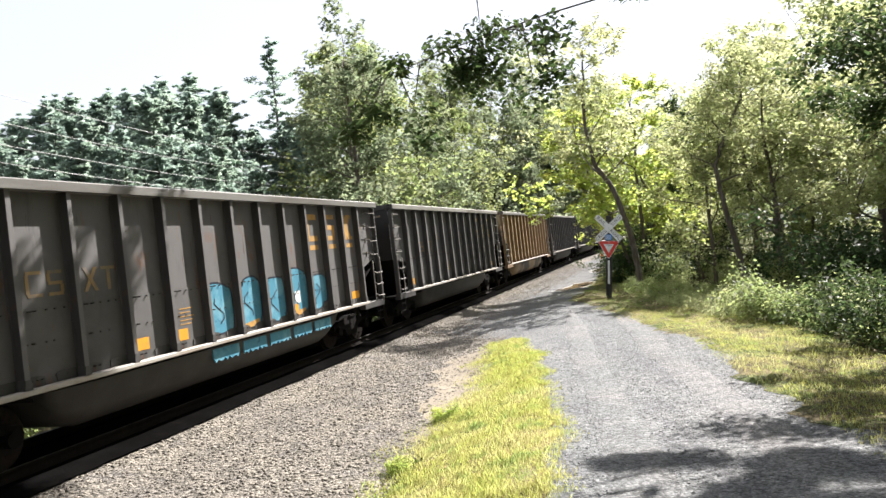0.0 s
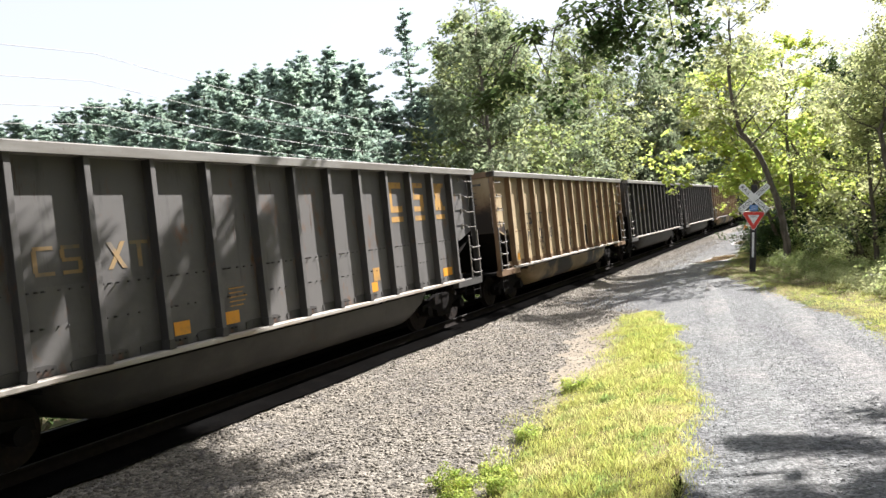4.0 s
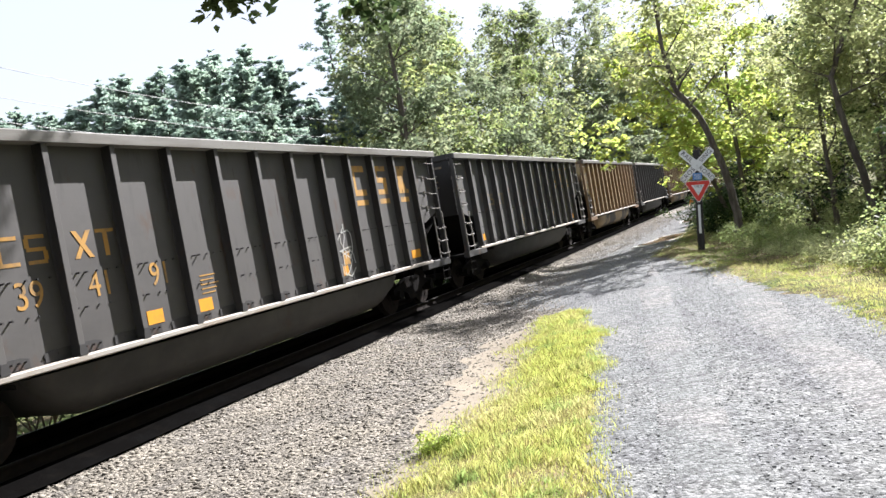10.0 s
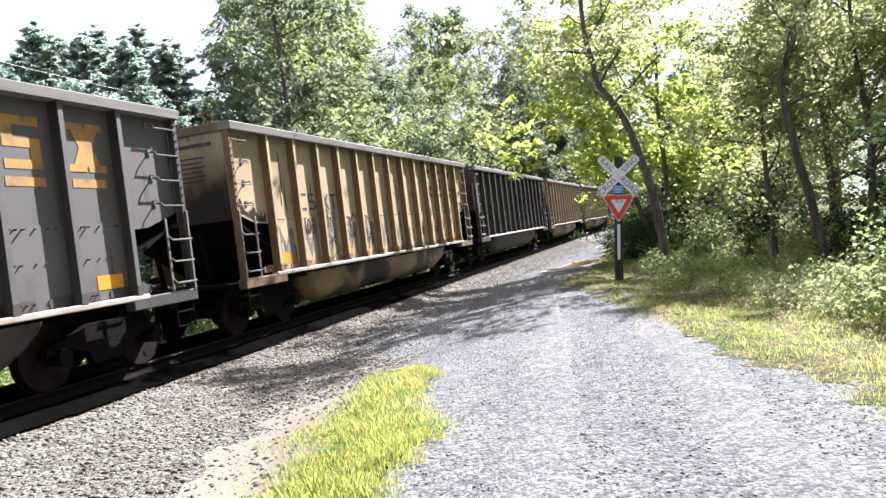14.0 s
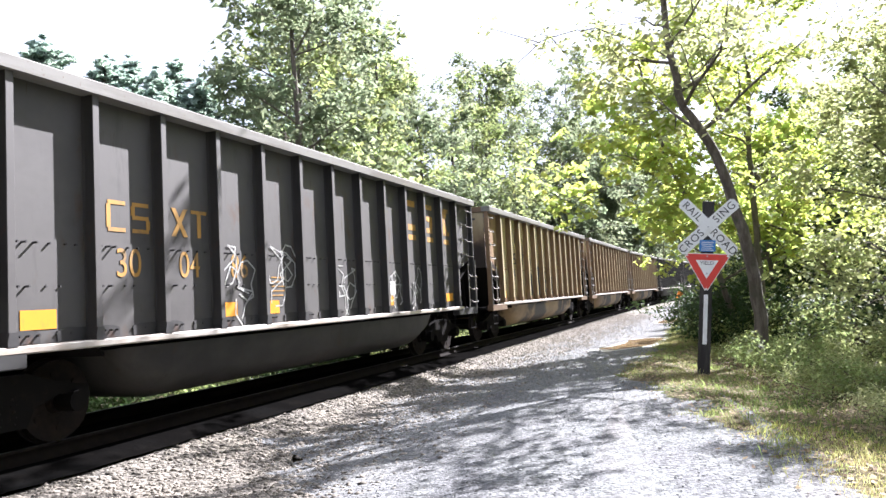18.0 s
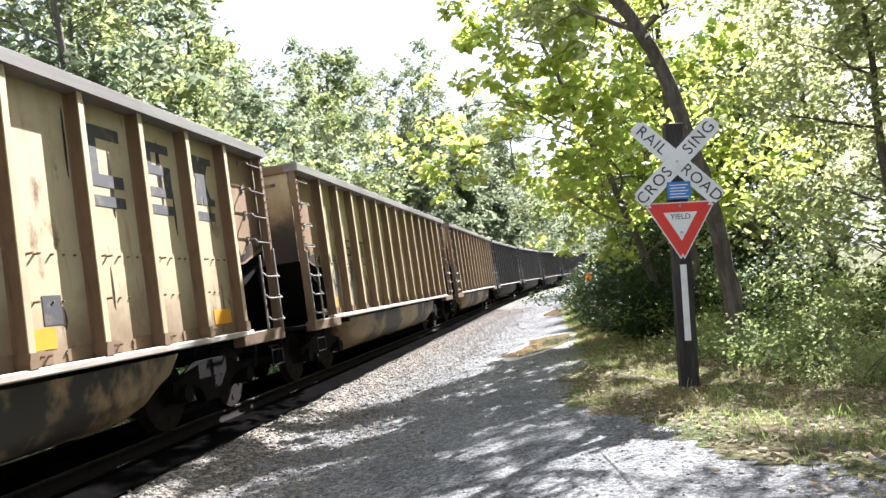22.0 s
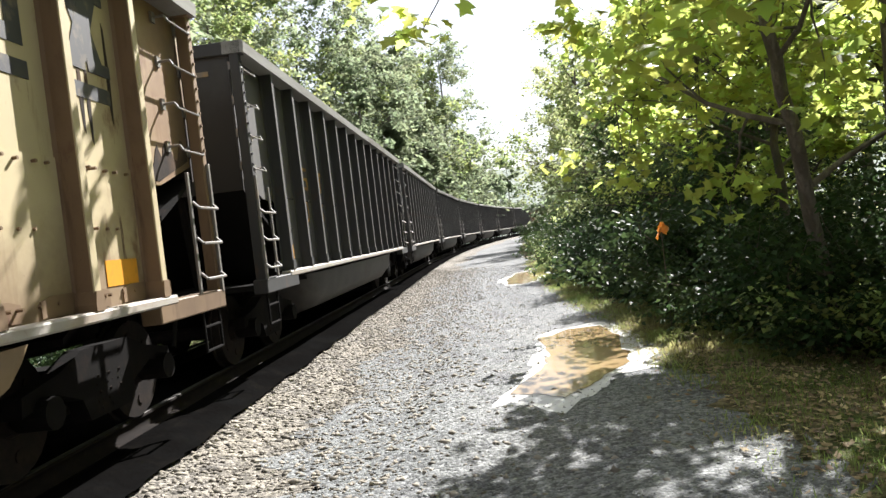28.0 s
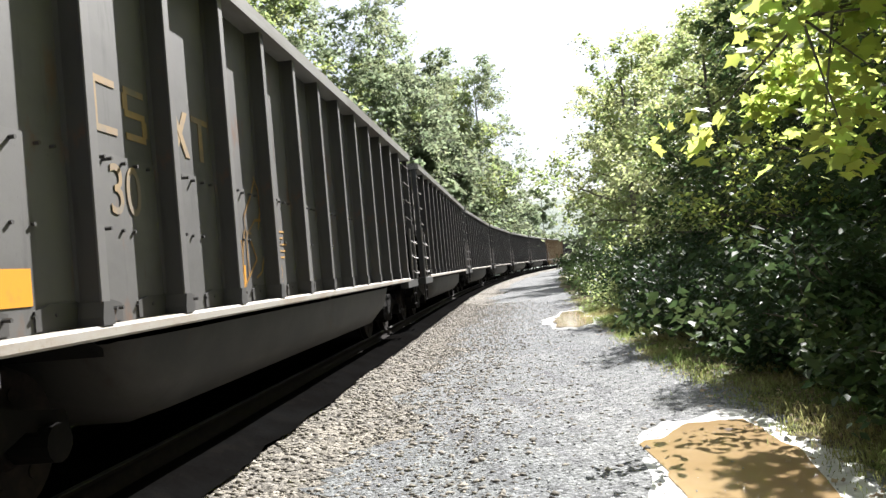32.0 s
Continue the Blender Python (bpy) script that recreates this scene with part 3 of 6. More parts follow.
def puddle_outline(centre, spots, grow):
    c = Vector((*centre, 0))
    out = []
    for i in range(len(spots)):
        a, b = Vector((*spots[i], 0)), Vector((*spots[(i + 1) % len(spots)], 0))
        for k in range(9):
            p = a.lerp(b, k / 9)
            d = p - c
            p = p + d.normalized() * (grow * (1 + 1.1 * noise.noise((p.x * 1.9, p.y * 1.9, 2))) + 0.12 * noise.noise((p.x * 3, p.y * 3, 9)) + 0.16 * noise.noise((p.x * 1.3, p.y * 1.3, 4)) + (0.06 + 0.15 * grow) * noise.noise((p.x * 7, p.y * 7, grow)))
            out.append(p)
    return out


def build_puddle(centre, spots):
    for name, grow, z, mat, label in (("wet_silt", 0.36, 0.011, M["wet"], "wet pale silt ringing the puddle"), ("puddle", 0.0, 0.0165, M["mud"], "shallow puddle of brown muddy water on the road")):
        pts = puddle_outline(centre, spots, grow)
        c = Vector((*centre, 0))
        vs, fs, rings = [], [], 5
        level = ground_z(*centre) + z + (0.004 if centre[1] > 45 else 0.0)
        for r in range(rings + 1):
            for p in pts:
                q = c.lerp(p, (r + 0.02) / (rings + 0.02))
                vs.append(at(q.x, q.y, level if name == "puddle" else ground_z(q.x, q.y) + z))
        n = len(pts)
        for r in range(rings):
            for i in range(n):
                fs.append((r * n + i, r * n + (i + 1) % n, (r + 1) * n + (i + 1) % n, (r + 1) * n + i))
        tagged(new(name, mesh_from(name, vs, fs, mat, True)), label, "puddle" if name == "puddle" else "silt", kind="structure")


def stones(name, spots, size, mat, label, squash=0.5):
    """Loose broken stones as one heap: squashed, tumbled octahedra."""
    n = len(spots)
    base = np.array([(1, 0, 0), (-1, 0, 0), (0, 1, 0), (0, -1, 0), (0, 0, 1), (0, 0, -1)], float)
    tri = np.array([(0, 2, 4), (2, 1, 4), (1, 3, 4), (3, 0, 4), (2, 0, 5), (1, 2, 5), (3, 1, 5), (0, 3, 5)])
    s = size[0] + (size[1] - size[0]) * rng.random(n) ** 2
    shape = base[None] * (0.6 + 0.7 * rng.random((n, 6, 1))) + 0.25 * rng.standard_normal((n, 6, 3))
    shape *= np.stack([s, s * (0.6 + 0.4 * rng.random(n)), s * squash], 1)[:, None]
    a = rng.random(n) * 6.28
    c, d = np.cos(a)[:, None], np.sin(a)[:, None]
    x, y = shape[..., 0] * c - shape[..., 1] * d, shape[..., 0] * d + shape[..., 1] * c
    vs = np.stack([x, y, shape[..., 2]], 2) + spots[:, None]
    fs = tri[None] + 6 * np.arange(n)[:, None, None]
    tagged(new(name, mesh_from(name, vs.reshape(-1, 3), fs.reshape(-1, 3), mat)), label, "gravel", kind="stuff")


def scatter(n, u0, u1, span, lift=0.0, power=1.0):
    out = []
    us = u0 + (u1 - u0) * rng.random(n) ** power
    ks = rng.random(n)
    for u, k in zip(us, ks):
        v0, v1 = span(u)
        v = v0 + (v1 - v0) * k
        out.append(at(v, u, ground_z(v, u) + lift))
    return np.array(out)


def build_stones():
    stones("ballast_stones", scatter(40000, 5.0, 64, lambda u: (-7.86, lerp_table(TONGUE_LEFT, u) - 0.05 if u < 19 else -3.6 - (2.3 - 2.2 * rng.random() ** 3) * smooth(19, 24, u)), 0.006, 1.4), (0.016, 0.05), M["stone_tan"], "angular tan and grey ballast stones, loose beside the track")
    stones("road_stones", scatter(40000, 3.0, 62, lambda u: ((lerp_table(TONGUE_RIGHT, u) if u < 19.2 else -3.5 - 3.6 * smooth(19, 24, u)), lerp_table(ROAD_RIGHT, u) + 1.3 * rng.random() ** 3.2), 0.012, 1.25), (0.006, 0.019), M["stone_grey"], "small grey crushed stones scattered over the road", 0.3)


def blades(name, spots, height, width, mat, label, lean=0.3):
    n = len(spots)
    h = height[0] + (height[1] - height[0]) * rng.random(n)
    a = rng.random(n) * 6.28
    w = width * (0.6 + 0.8 * rng.random(n))
    side = np.stack([np.cos(a), np.sin(a), np.zeros(n)], 1)
    b = rng.random(n) * 6.28
    h *= 0.6 + 0.8 * rng.random(n) ** 3
    h *= np.array([max(0.35, 1.0 + 1.1 * noise.noise((p[0] * 2.3, p[1] * 2.3, 3.0)) + 0.5 * noise.noise((p[0] * 7, p[1] * 7, 5.0))) for p in spots])   # clumps
    tilt = np.stack([np.cos(b), np.sin(b), np.zeros(n)], 1) * (lean * 2.2 * rng.random(n))[:, None] * h[:, None]
    up = np.stack([np.zeros(n), np.zeros(n), h], 1)
    vs = np.stack([spots - side * w[:, None], spots + side * w[:, None], spots + up * 0.6 + tilt * 0.4 + side * w[:, None] * 0.7, spots + up + tilt], 1)
    fs = np.stack([np.array([(0, 1, 2), (0, 2, 3)])] * n) + 4 * np.arange(n)[:, None, None]
    tagged(new(name, mesh_from(name, vs.reshape(-1, 3), fs.reshape(-1, 3), mat)), label, "grass", kind="stuff")


def build_litter():
    n = 34000
    spots = scatter(n, 20, 62, lambda u: (lerp_table(ROAD_RIGHT, u) + 0.15 - 0.9 * rng.random() ** 4, lerp_table(SHRUBS, u) + 2.0), 0.026)
    a = rng.random(n) * 6.283
    s = 0.012 + 0.028 * rng.random(n)
    e, f = np.stack([np.cos(a), np.sin(a), 0.5 * (rng.random(n) - 0.5)], 1) * s[:, None], np.stack([-np.sin(a), np.cos(a), 0.5 * (rng.random(n) - 0.5)], 1) * (s * 0.6)[:, None]
    vs = np.stack([spots - e, spots + f, spots + e + np.array([0, 0, 0.012]), spots - f + np.array([0, 0, 0.006])], 1)
    fs = np.array([(0, 1, 2), (0, 2, 3)])[None] + 4 * np.arange(n)[:, None, None]
    tagged(new("leaf_litter", mesh_from("leaf_litter", vs.reshape(-1, 3), fs.reshape(-1, 3), M["litter"])), "dry brown fallen leaves on the shaded verge", "leaves", kind="stuff")


def build_grass():
    blades("grass_blades", scatter(230000, 2.0, 19.3, lambda u: (lerp_table(TONGUE_LEFT, u) + 0.1 + ragged(u, 7, 0.3) - 0.8 * rng.random() ** 4, lerp_table(TONGUE_RIGHT, u) - 0.1 + ragged(u, 8, 0.3) + 0.3 * rng.random() ** 3), 0.02, 1.0), (0.02, 0.08), 0.0026, M["grass"], "short sunlit yellow-green grass on the strip")
    blades("verge_grass", scatter(60000, 4.0, 24, lambda u: (lerp_table(ROAD_RIGHT, u) - 0.15 + 0.3 * rng.random(), lerp_table(SHRUBS, u) + 0.6), 0.02), (0.015, 0.065), 0.003, M["grass"], "sunlit grass on the verge beside the road")
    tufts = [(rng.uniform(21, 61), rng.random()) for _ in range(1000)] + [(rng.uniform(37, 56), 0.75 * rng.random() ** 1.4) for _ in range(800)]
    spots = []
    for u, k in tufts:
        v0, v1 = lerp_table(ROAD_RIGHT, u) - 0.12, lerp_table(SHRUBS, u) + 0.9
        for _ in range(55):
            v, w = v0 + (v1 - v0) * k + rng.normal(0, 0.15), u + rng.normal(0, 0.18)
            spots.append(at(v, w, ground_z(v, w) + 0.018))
    blades("shade_grass", np.array(spots), (0.02, 0.085), 0.0034, M["grass_deep"], "thin tufts of grass by the shrubs, coloured darker for their shade")


# ---- track ----
def rail_pose(u):
    """Pose on the track's centre line, at rail height, at the distance u along it."""
    s = u - CURVE_U
    if s <= 0:
        return TRACK @ pose(TRACK_V, u, RAIL_Z)
    a = s / CURVE_R
    return TRACK @ pose(TRACK_V + CURVE_R * (1 - math.cos(a)), CURVE_U + CURVE_R * math.sin(a), RAIL_Z, 0, 0, -math.degrees(a))


def build_track():
    track = thing("railway_track", "rusty steel rails on timber ties, darkened for the train's shade", "railway", kind="structure")
    us = [-60.0, 63.0] + steps(70, 330, 7)
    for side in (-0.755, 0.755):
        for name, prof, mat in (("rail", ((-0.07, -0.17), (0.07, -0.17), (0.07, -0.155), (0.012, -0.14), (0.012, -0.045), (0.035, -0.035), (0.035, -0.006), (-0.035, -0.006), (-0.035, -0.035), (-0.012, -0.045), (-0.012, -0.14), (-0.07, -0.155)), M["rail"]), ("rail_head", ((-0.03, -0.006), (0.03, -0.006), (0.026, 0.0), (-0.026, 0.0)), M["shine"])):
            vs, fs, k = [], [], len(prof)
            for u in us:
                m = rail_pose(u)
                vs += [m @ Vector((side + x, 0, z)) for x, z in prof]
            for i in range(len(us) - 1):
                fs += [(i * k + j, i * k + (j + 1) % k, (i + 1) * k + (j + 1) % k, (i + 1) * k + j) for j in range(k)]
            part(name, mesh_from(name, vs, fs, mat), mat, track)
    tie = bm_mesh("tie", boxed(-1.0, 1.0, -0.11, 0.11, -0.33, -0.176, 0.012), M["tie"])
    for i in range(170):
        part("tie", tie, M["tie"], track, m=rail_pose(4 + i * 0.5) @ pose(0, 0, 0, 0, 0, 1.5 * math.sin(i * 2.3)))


# ---- hopper cars ----
CAR_L, PITCH, SPEED, FIRST_U = 15.1, 16.5, 4.75, 6.0
HALF = CAR_L / 2
Z_SILL, Z_TOP = 1.05, 4.0
PANEL_X, RIB_X, Z_SEAM = 1.385, 1.545, 2.22
PANEL_UP = PANEL_X - 0.008   # the upper sheet lies behind the bolted lower one
RIBS = [-6.25 + 12.5 / 12 * i for i in range(13)]


def side_panel(s):
    """Side sheet with the two cut-away bays at its ends."""
    bm = bmesh.new()
    e = HALF - 0.05
    r = RIBS[-1]
    outline = [(-r, Z_SILL + 0.05), (r, Z_SILL + 0.05), (r, 2.1), (r + 0.5, 2.12), (e, 2.36), (e, Z_TOP - 0.1), (-e, Z_TOP - 0.1), (-e, 2.36), (-r - 0.5, 2.12), (-r, 2.1)]
    prism(bm, outline, "x", s * (PANEL_UP - 0.012), s * PANEL_UP)
    return bm


def bolt_rows(s):
    """Bolts that stick out along the seam, half way down and at the foot of every bay."""
    bm = bmesh.new()
    for i in range(12):
        for z, spots in ((Z_SEAM - 0.05, ((0.13, 0.07), (0.24, 0.075), (0.35, 0.07), (0.55, 0.035), (0.72, 0.035), (0.88, 0.03))), (1.72, ((0.15, 0.06), (0.27, 0.07), (0.50, 0.02), (0.66, 0.02))), (Z_SILL + 0.17, ((0.17, 0.06), (0.27, 0.065), (0.37, 0.06), (0.62, 0.02), (0.8, 0.02)))):
            for dy, out in spots:
                y = RIBS[i] + dy + 0.012 * math.sin(i * 3.7 + dy * 20)
                rod(bm, (s * (PANEL_X - 0.004), y, z), (s * (PANEL_X + out), y, z), 0.013, sides=5)
    return bm


def rib_mesh():
    """Deep narrow rib with a lipped outer face and a foot plate, at y = 0 on the +x side."""
    bm = bmesh.new()
    prism(bm, [(PANEL_UP, -0.05), (PANEL_X + 0.02, -0.036), (RIB_X - 0.014, -0.034), (RIB_X - 0.014, 0.034), (PANEL_X + 0.02, 0.036), (PANEL_UP, 0.05)], "z", Z_SILL + 0.08, Z_TOP - 0.13)
    prism(bm, [(-0.42, Z_SILL + 0.09), (0.42, Z_SILL + 0.09), (0.42, Z_SILL + 0.2), (0.30, Z_SILL + 0.23), (-0.30, Z_SILL + 0.23), (-0.42, Z_SILL + 0.2)], "x", PANEL_X, PANEL_X + 0.012)
    prism(bm, [(-0.06, Z_SILL + 0.08), (0.06, Z_SILL + 0.08), (0.06, Z_SILL + 0.13), (0.042, Z_SILL + 0.22), (-0.042, Z_SILL + 0.22), (-0.06, Z_SILL + 0.13)], "x", PANEL_X, RIB_X + 0.012)
    return bm


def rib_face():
    """The flat outer flange of a rib, kept in lighter car paint as if sunlit."""
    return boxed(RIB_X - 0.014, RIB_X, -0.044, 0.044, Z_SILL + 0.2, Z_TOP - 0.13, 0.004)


def grab_iron(w):
    """A round bar hung a little below its two bolted feet, standing off the sheet."""
    bm = bmesh.new()
    a, b = PANEL_X + 0.15, w / 2
    rod(bm, (a, -b, -0.05), (a, b, -0.05), 0.011, sides=6)
    for s in (-b, b):
        rod(bm, (a, s, -0.05), (a - 0.03, s, 0.0), 0.013, sides=6)
        rod(bm, (a - 0.03, s, 0.0), (PANEL_X - 0.01, s, 0.0), 0.013, sides=6)
        box(bm, PANEL_X - 0.01, PANEL_X + 0.015, s - 0.035, s + 0.035, -0.05, 0.05)
    return bm


def wheelset_mesh():
    bm = bmesh.new()
    rod(bm, (-1.0, 0, 0), (1.0, 0, 0), 0.085, sides=14)
    for s in (-1, 1):
        rod(bm, (s * 0.69, 0, 0), (s * 0.72, 0, 0), 0.485, sides=28)
        rod(bm, (s * 0.72, 0, 0), (s * 0.815, 0, 0), 0.457, 0.452, sides=28)
        rod(bm, (s * 0.80, 0, 0), (s * 0.87, 0, 0), 0.16, 0.13, sides=14)
        for k in range(6):
            a = k * math.pi / 3
            rod(bm, (s * 0.815, 0.3 * math.cos(a), 0.3 * math.sin(a)), (s * 0.825, 0.3 * math.cos(a), 0.3 * math.sin(a)), 0.05, sides=8)
    return bm


def side_frame(s):
    bm = bmesh.new()
    prism(bm, [(-1.12, 0.02), (-0.72, 0.10), (-0.4, -0.02), (-0.32, -0.20), (0.32, -0.20), (0.4, -0.02), (0.72, 0.10), (1.12, 0.02), (1.1, 0.16), (0.66, 0.24), (0.34, 0.36), (-0.34, 0.36), (-0.66, 0.24), (-1.1, 0.16)], "x", s * 0.93, s * 1.07)
    for y in (-0.89, 0.89):
        rod(bm, (s * 0.9, y, 0), (s * 1.16, y, 0), 0.12, sides=12)
    return bm


def coil(s, y):
    """One truck spring."""
    pts = [Vector((s * 1.0 + 0.07 * math.cos(a), y + 0.07 * math.sin(a), -0.14 + 0.26 * a / 25.2)) for a in (q * 25.2 / 26 for q in range(27))]
    vs, fs = tube(pts, [0.016] * len(pts), 5)
    return mesh_from("spring", vs, fs, M["wheel"])


def coupler():
    bm = boxed(-0.09, 0.09, -0.75, 0.28, -0.09, 0.09, 0.02)
    prism(bm, [(-0.17, 0.26), (0.17, 0.26), (0.19, 0.42), (0.05, 0.5), (-0.02, 0.4), (-0.14, 0.5), (-0.19, 0.4)], "z", -0.15, 0.15)
    return bm


def hopper_car():
    """The first car of the train, from which the others are copied; its origin is on the rails under its middle."""
    car = thing("hopper_car", "", "railcar")
    P, Rb = M["grey"], M["rib_grey"]
    for s in (1, -1):
        panel = part("side_panel", side_panel(s), P, car)
        tagged(part("bolts", bolt_rows(s), Rb, panel), kind="stuff")
        part("lower_sheet", boxed(min(s * PANEL_UP, s * PANEL_X), max(s * PANEL_UP, s * PANEL_X), -RIBS[-1], RIBS[-1], Z_SILL + 0.06, Z_SEAM), P, panel)
        chord = bmesh.new()
        prism(chord, [(s * x, z) for x, z in ((PANEL_X - 0.05, Z_TOP - 0.15), (1.60, Z_TOP - 0.15), (1.61, Z_TOP - 0.02), (1.58, Z_TOP), (PANEL_X - 0.05, Z_TOP))], "y", -HALF, HALF)
        part("top_chord", chord, M["chord"], car, "worn steel top chord")
        sill = boxed(s * 1.48 - 0.075, s * 1.48 + 0.075, -RIBS[-1] - 0.2, RIBS[-1] + 0.2, Z_SILL - 0.0, Z_SILL + 0.08, 0.015)
        part("side_sill", sill, M["sill"], car, "scuffed pale side sill")
        for e in (1, -1):
            part("end_post", boxed(s * 1.47 - 0.06, s * 1.47 + 0.06, e * (HALF - 0.06) - 0.05, e * (HALF - 0.06) + 0.05, Z_SILL + 0.02, Z_TOP - 0.15, 0.01), Rb, car)
            part("end_sill", boxed(s * 1.46 - 0.09, s * 1.46 + 0.09, min(e * 6.1, e * HALF), max(e * 6.1, e * HALF), Z_SILL - 0.14, Z_SILL + 0.04, 0.012), Rb, car)
            stile = boxed(s * 1.53 - 0.012, s * 1.53 + 0.012, e * (HALF - 0.55) - 0.022, e * (HALF - 0.55) + 0.022, Z_SILL + 0.02, 2.24, 0.004)
            ladder = part("ladder", stile, M["grab"], car, "scuffed steel corner ladder")
            part("stile", boxed(s * 1.545 - 0.014, s * 1.545 + 0.014, e * (HALF - 0.045) - 0.022, e * (HALF - 0.045) + 0.022, Z_SILL + 0.02, 2.36, 0.004), M["grab"], ladder)
            for z in (1.22, 1.56, 1.9):
                rung = rod(bmesh.new(), (s * 1.60, e * (HALF - 0.52), z), (s * 1.60, e * (HALF - 0.06), z), 0.014, sides=6)
                for y in (0.52, 0.06):
                    rod(rung, (s * 1.60, e * (HALF - y), z), (s * 1.54, e * (HALF - y), z + 0.06), 0.014, sides=6)
                part("rung", rung, M["grab"], ladder)
            stirrup = bmesh.new()
            for y in (0.5, 0.1):
                rod(stirrup, (s * 1.5, e * (HALF - y), Z_SILL - 0.1), (s * 1.5, e * (HALF - y), 0.52), 0.014, sides=6)
            for z in (0.53, 0.76):
                rod(stirrup, (s * 1.5, e * (HALF - 0.5), z), (s * 1.5, e * (HALF - 0.1), z), 0.014, sides=6)
            part("stirrup_step", stirrup, M["iron"], car)
            flange = bmesh.new()
            for q in range(11):
                rod(flange, (s * 1.53, e * (HALF - 0.06), 2.5 + q * 0.125), (s * 1.548, e * (HALF - 0.06), 2.5 + q * 0.125), 0.016, sides=6)
            tagged(part("flange_bolts", flange, Rb, car), kind="stuff")
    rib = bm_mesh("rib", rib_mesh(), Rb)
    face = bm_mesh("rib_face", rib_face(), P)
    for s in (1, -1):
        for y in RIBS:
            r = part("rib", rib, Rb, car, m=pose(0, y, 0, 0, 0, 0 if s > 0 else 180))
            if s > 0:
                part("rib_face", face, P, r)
    grab = bm_mesh("grab_iron", grab_iron(0.48), M["grab"])
    for s in (1, -1):
        for e in (1, -1):
            for z in (2.5, 2.9, 3.3, 3.72):
                part("grab_iron", grab, M["grab"], car, m=pose(0, e * (HALF - 0.32), z, 0, 0, 0 if s > 0 else 180))
    for e in (1, -1):
        end = bmesh.new()
        prism(end, [(-PANEL_X, 2.2), (PANEL_X, 2.2), (PANEL_X, Z_TOP - 0.03), (-PANEL_X, Z_TOP - 0.03)], "y", e * (HALF - 0.08), e * (HALF - 0.05))
        part("end_sheet", end, P, car, "sooty end sheet")
        part("end_chord", boxed(-1.57, 1.57, min(e * (HALF - 0.14), e * HALF), max(e * (HALF - 0.14), e * HALF), Z_TOP - 0.16, Z_TOP + 0.004, 0.012), Rb, car)
        slope = bmesh.new()
        prism(slope, [(e * (HALF - 0.06), 2.2), (e * (HALF - 0.06), 2.25), (e * 5.0, 0.98), (e * 5.0, 0.93)], "x", -PANEL_X + 0.01, PANEL_X - 0.01)
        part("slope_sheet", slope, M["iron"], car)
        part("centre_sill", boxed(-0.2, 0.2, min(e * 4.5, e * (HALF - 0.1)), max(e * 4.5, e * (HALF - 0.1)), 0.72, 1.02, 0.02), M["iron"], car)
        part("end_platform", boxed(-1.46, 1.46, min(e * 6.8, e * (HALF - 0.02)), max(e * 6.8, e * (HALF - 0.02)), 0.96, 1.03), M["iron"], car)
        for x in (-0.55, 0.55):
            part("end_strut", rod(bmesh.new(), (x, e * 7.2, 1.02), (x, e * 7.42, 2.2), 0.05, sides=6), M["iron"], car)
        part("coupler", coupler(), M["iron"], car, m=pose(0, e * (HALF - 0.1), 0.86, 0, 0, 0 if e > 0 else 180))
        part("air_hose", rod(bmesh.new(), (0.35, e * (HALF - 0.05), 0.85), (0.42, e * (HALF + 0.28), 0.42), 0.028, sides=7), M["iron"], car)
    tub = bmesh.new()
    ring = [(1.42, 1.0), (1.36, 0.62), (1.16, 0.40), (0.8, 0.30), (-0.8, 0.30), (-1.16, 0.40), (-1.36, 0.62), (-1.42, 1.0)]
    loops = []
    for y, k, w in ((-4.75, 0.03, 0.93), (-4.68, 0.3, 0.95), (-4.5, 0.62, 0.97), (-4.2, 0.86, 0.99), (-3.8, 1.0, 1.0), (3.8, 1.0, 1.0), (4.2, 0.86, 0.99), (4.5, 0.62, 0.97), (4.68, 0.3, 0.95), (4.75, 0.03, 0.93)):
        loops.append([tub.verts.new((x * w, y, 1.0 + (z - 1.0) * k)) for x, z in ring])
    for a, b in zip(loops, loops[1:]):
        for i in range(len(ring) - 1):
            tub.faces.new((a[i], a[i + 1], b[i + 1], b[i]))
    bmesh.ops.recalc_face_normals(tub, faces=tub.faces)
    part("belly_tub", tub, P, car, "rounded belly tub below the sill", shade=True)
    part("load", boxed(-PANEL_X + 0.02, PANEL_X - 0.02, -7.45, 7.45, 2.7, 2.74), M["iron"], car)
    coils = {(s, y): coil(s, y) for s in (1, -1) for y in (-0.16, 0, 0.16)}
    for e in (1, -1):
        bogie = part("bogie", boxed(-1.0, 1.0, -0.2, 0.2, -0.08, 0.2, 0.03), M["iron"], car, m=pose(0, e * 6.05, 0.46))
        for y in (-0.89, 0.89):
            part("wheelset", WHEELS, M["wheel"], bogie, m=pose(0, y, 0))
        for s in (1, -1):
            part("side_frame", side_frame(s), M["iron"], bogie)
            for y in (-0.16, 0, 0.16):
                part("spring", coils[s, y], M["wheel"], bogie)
    return car


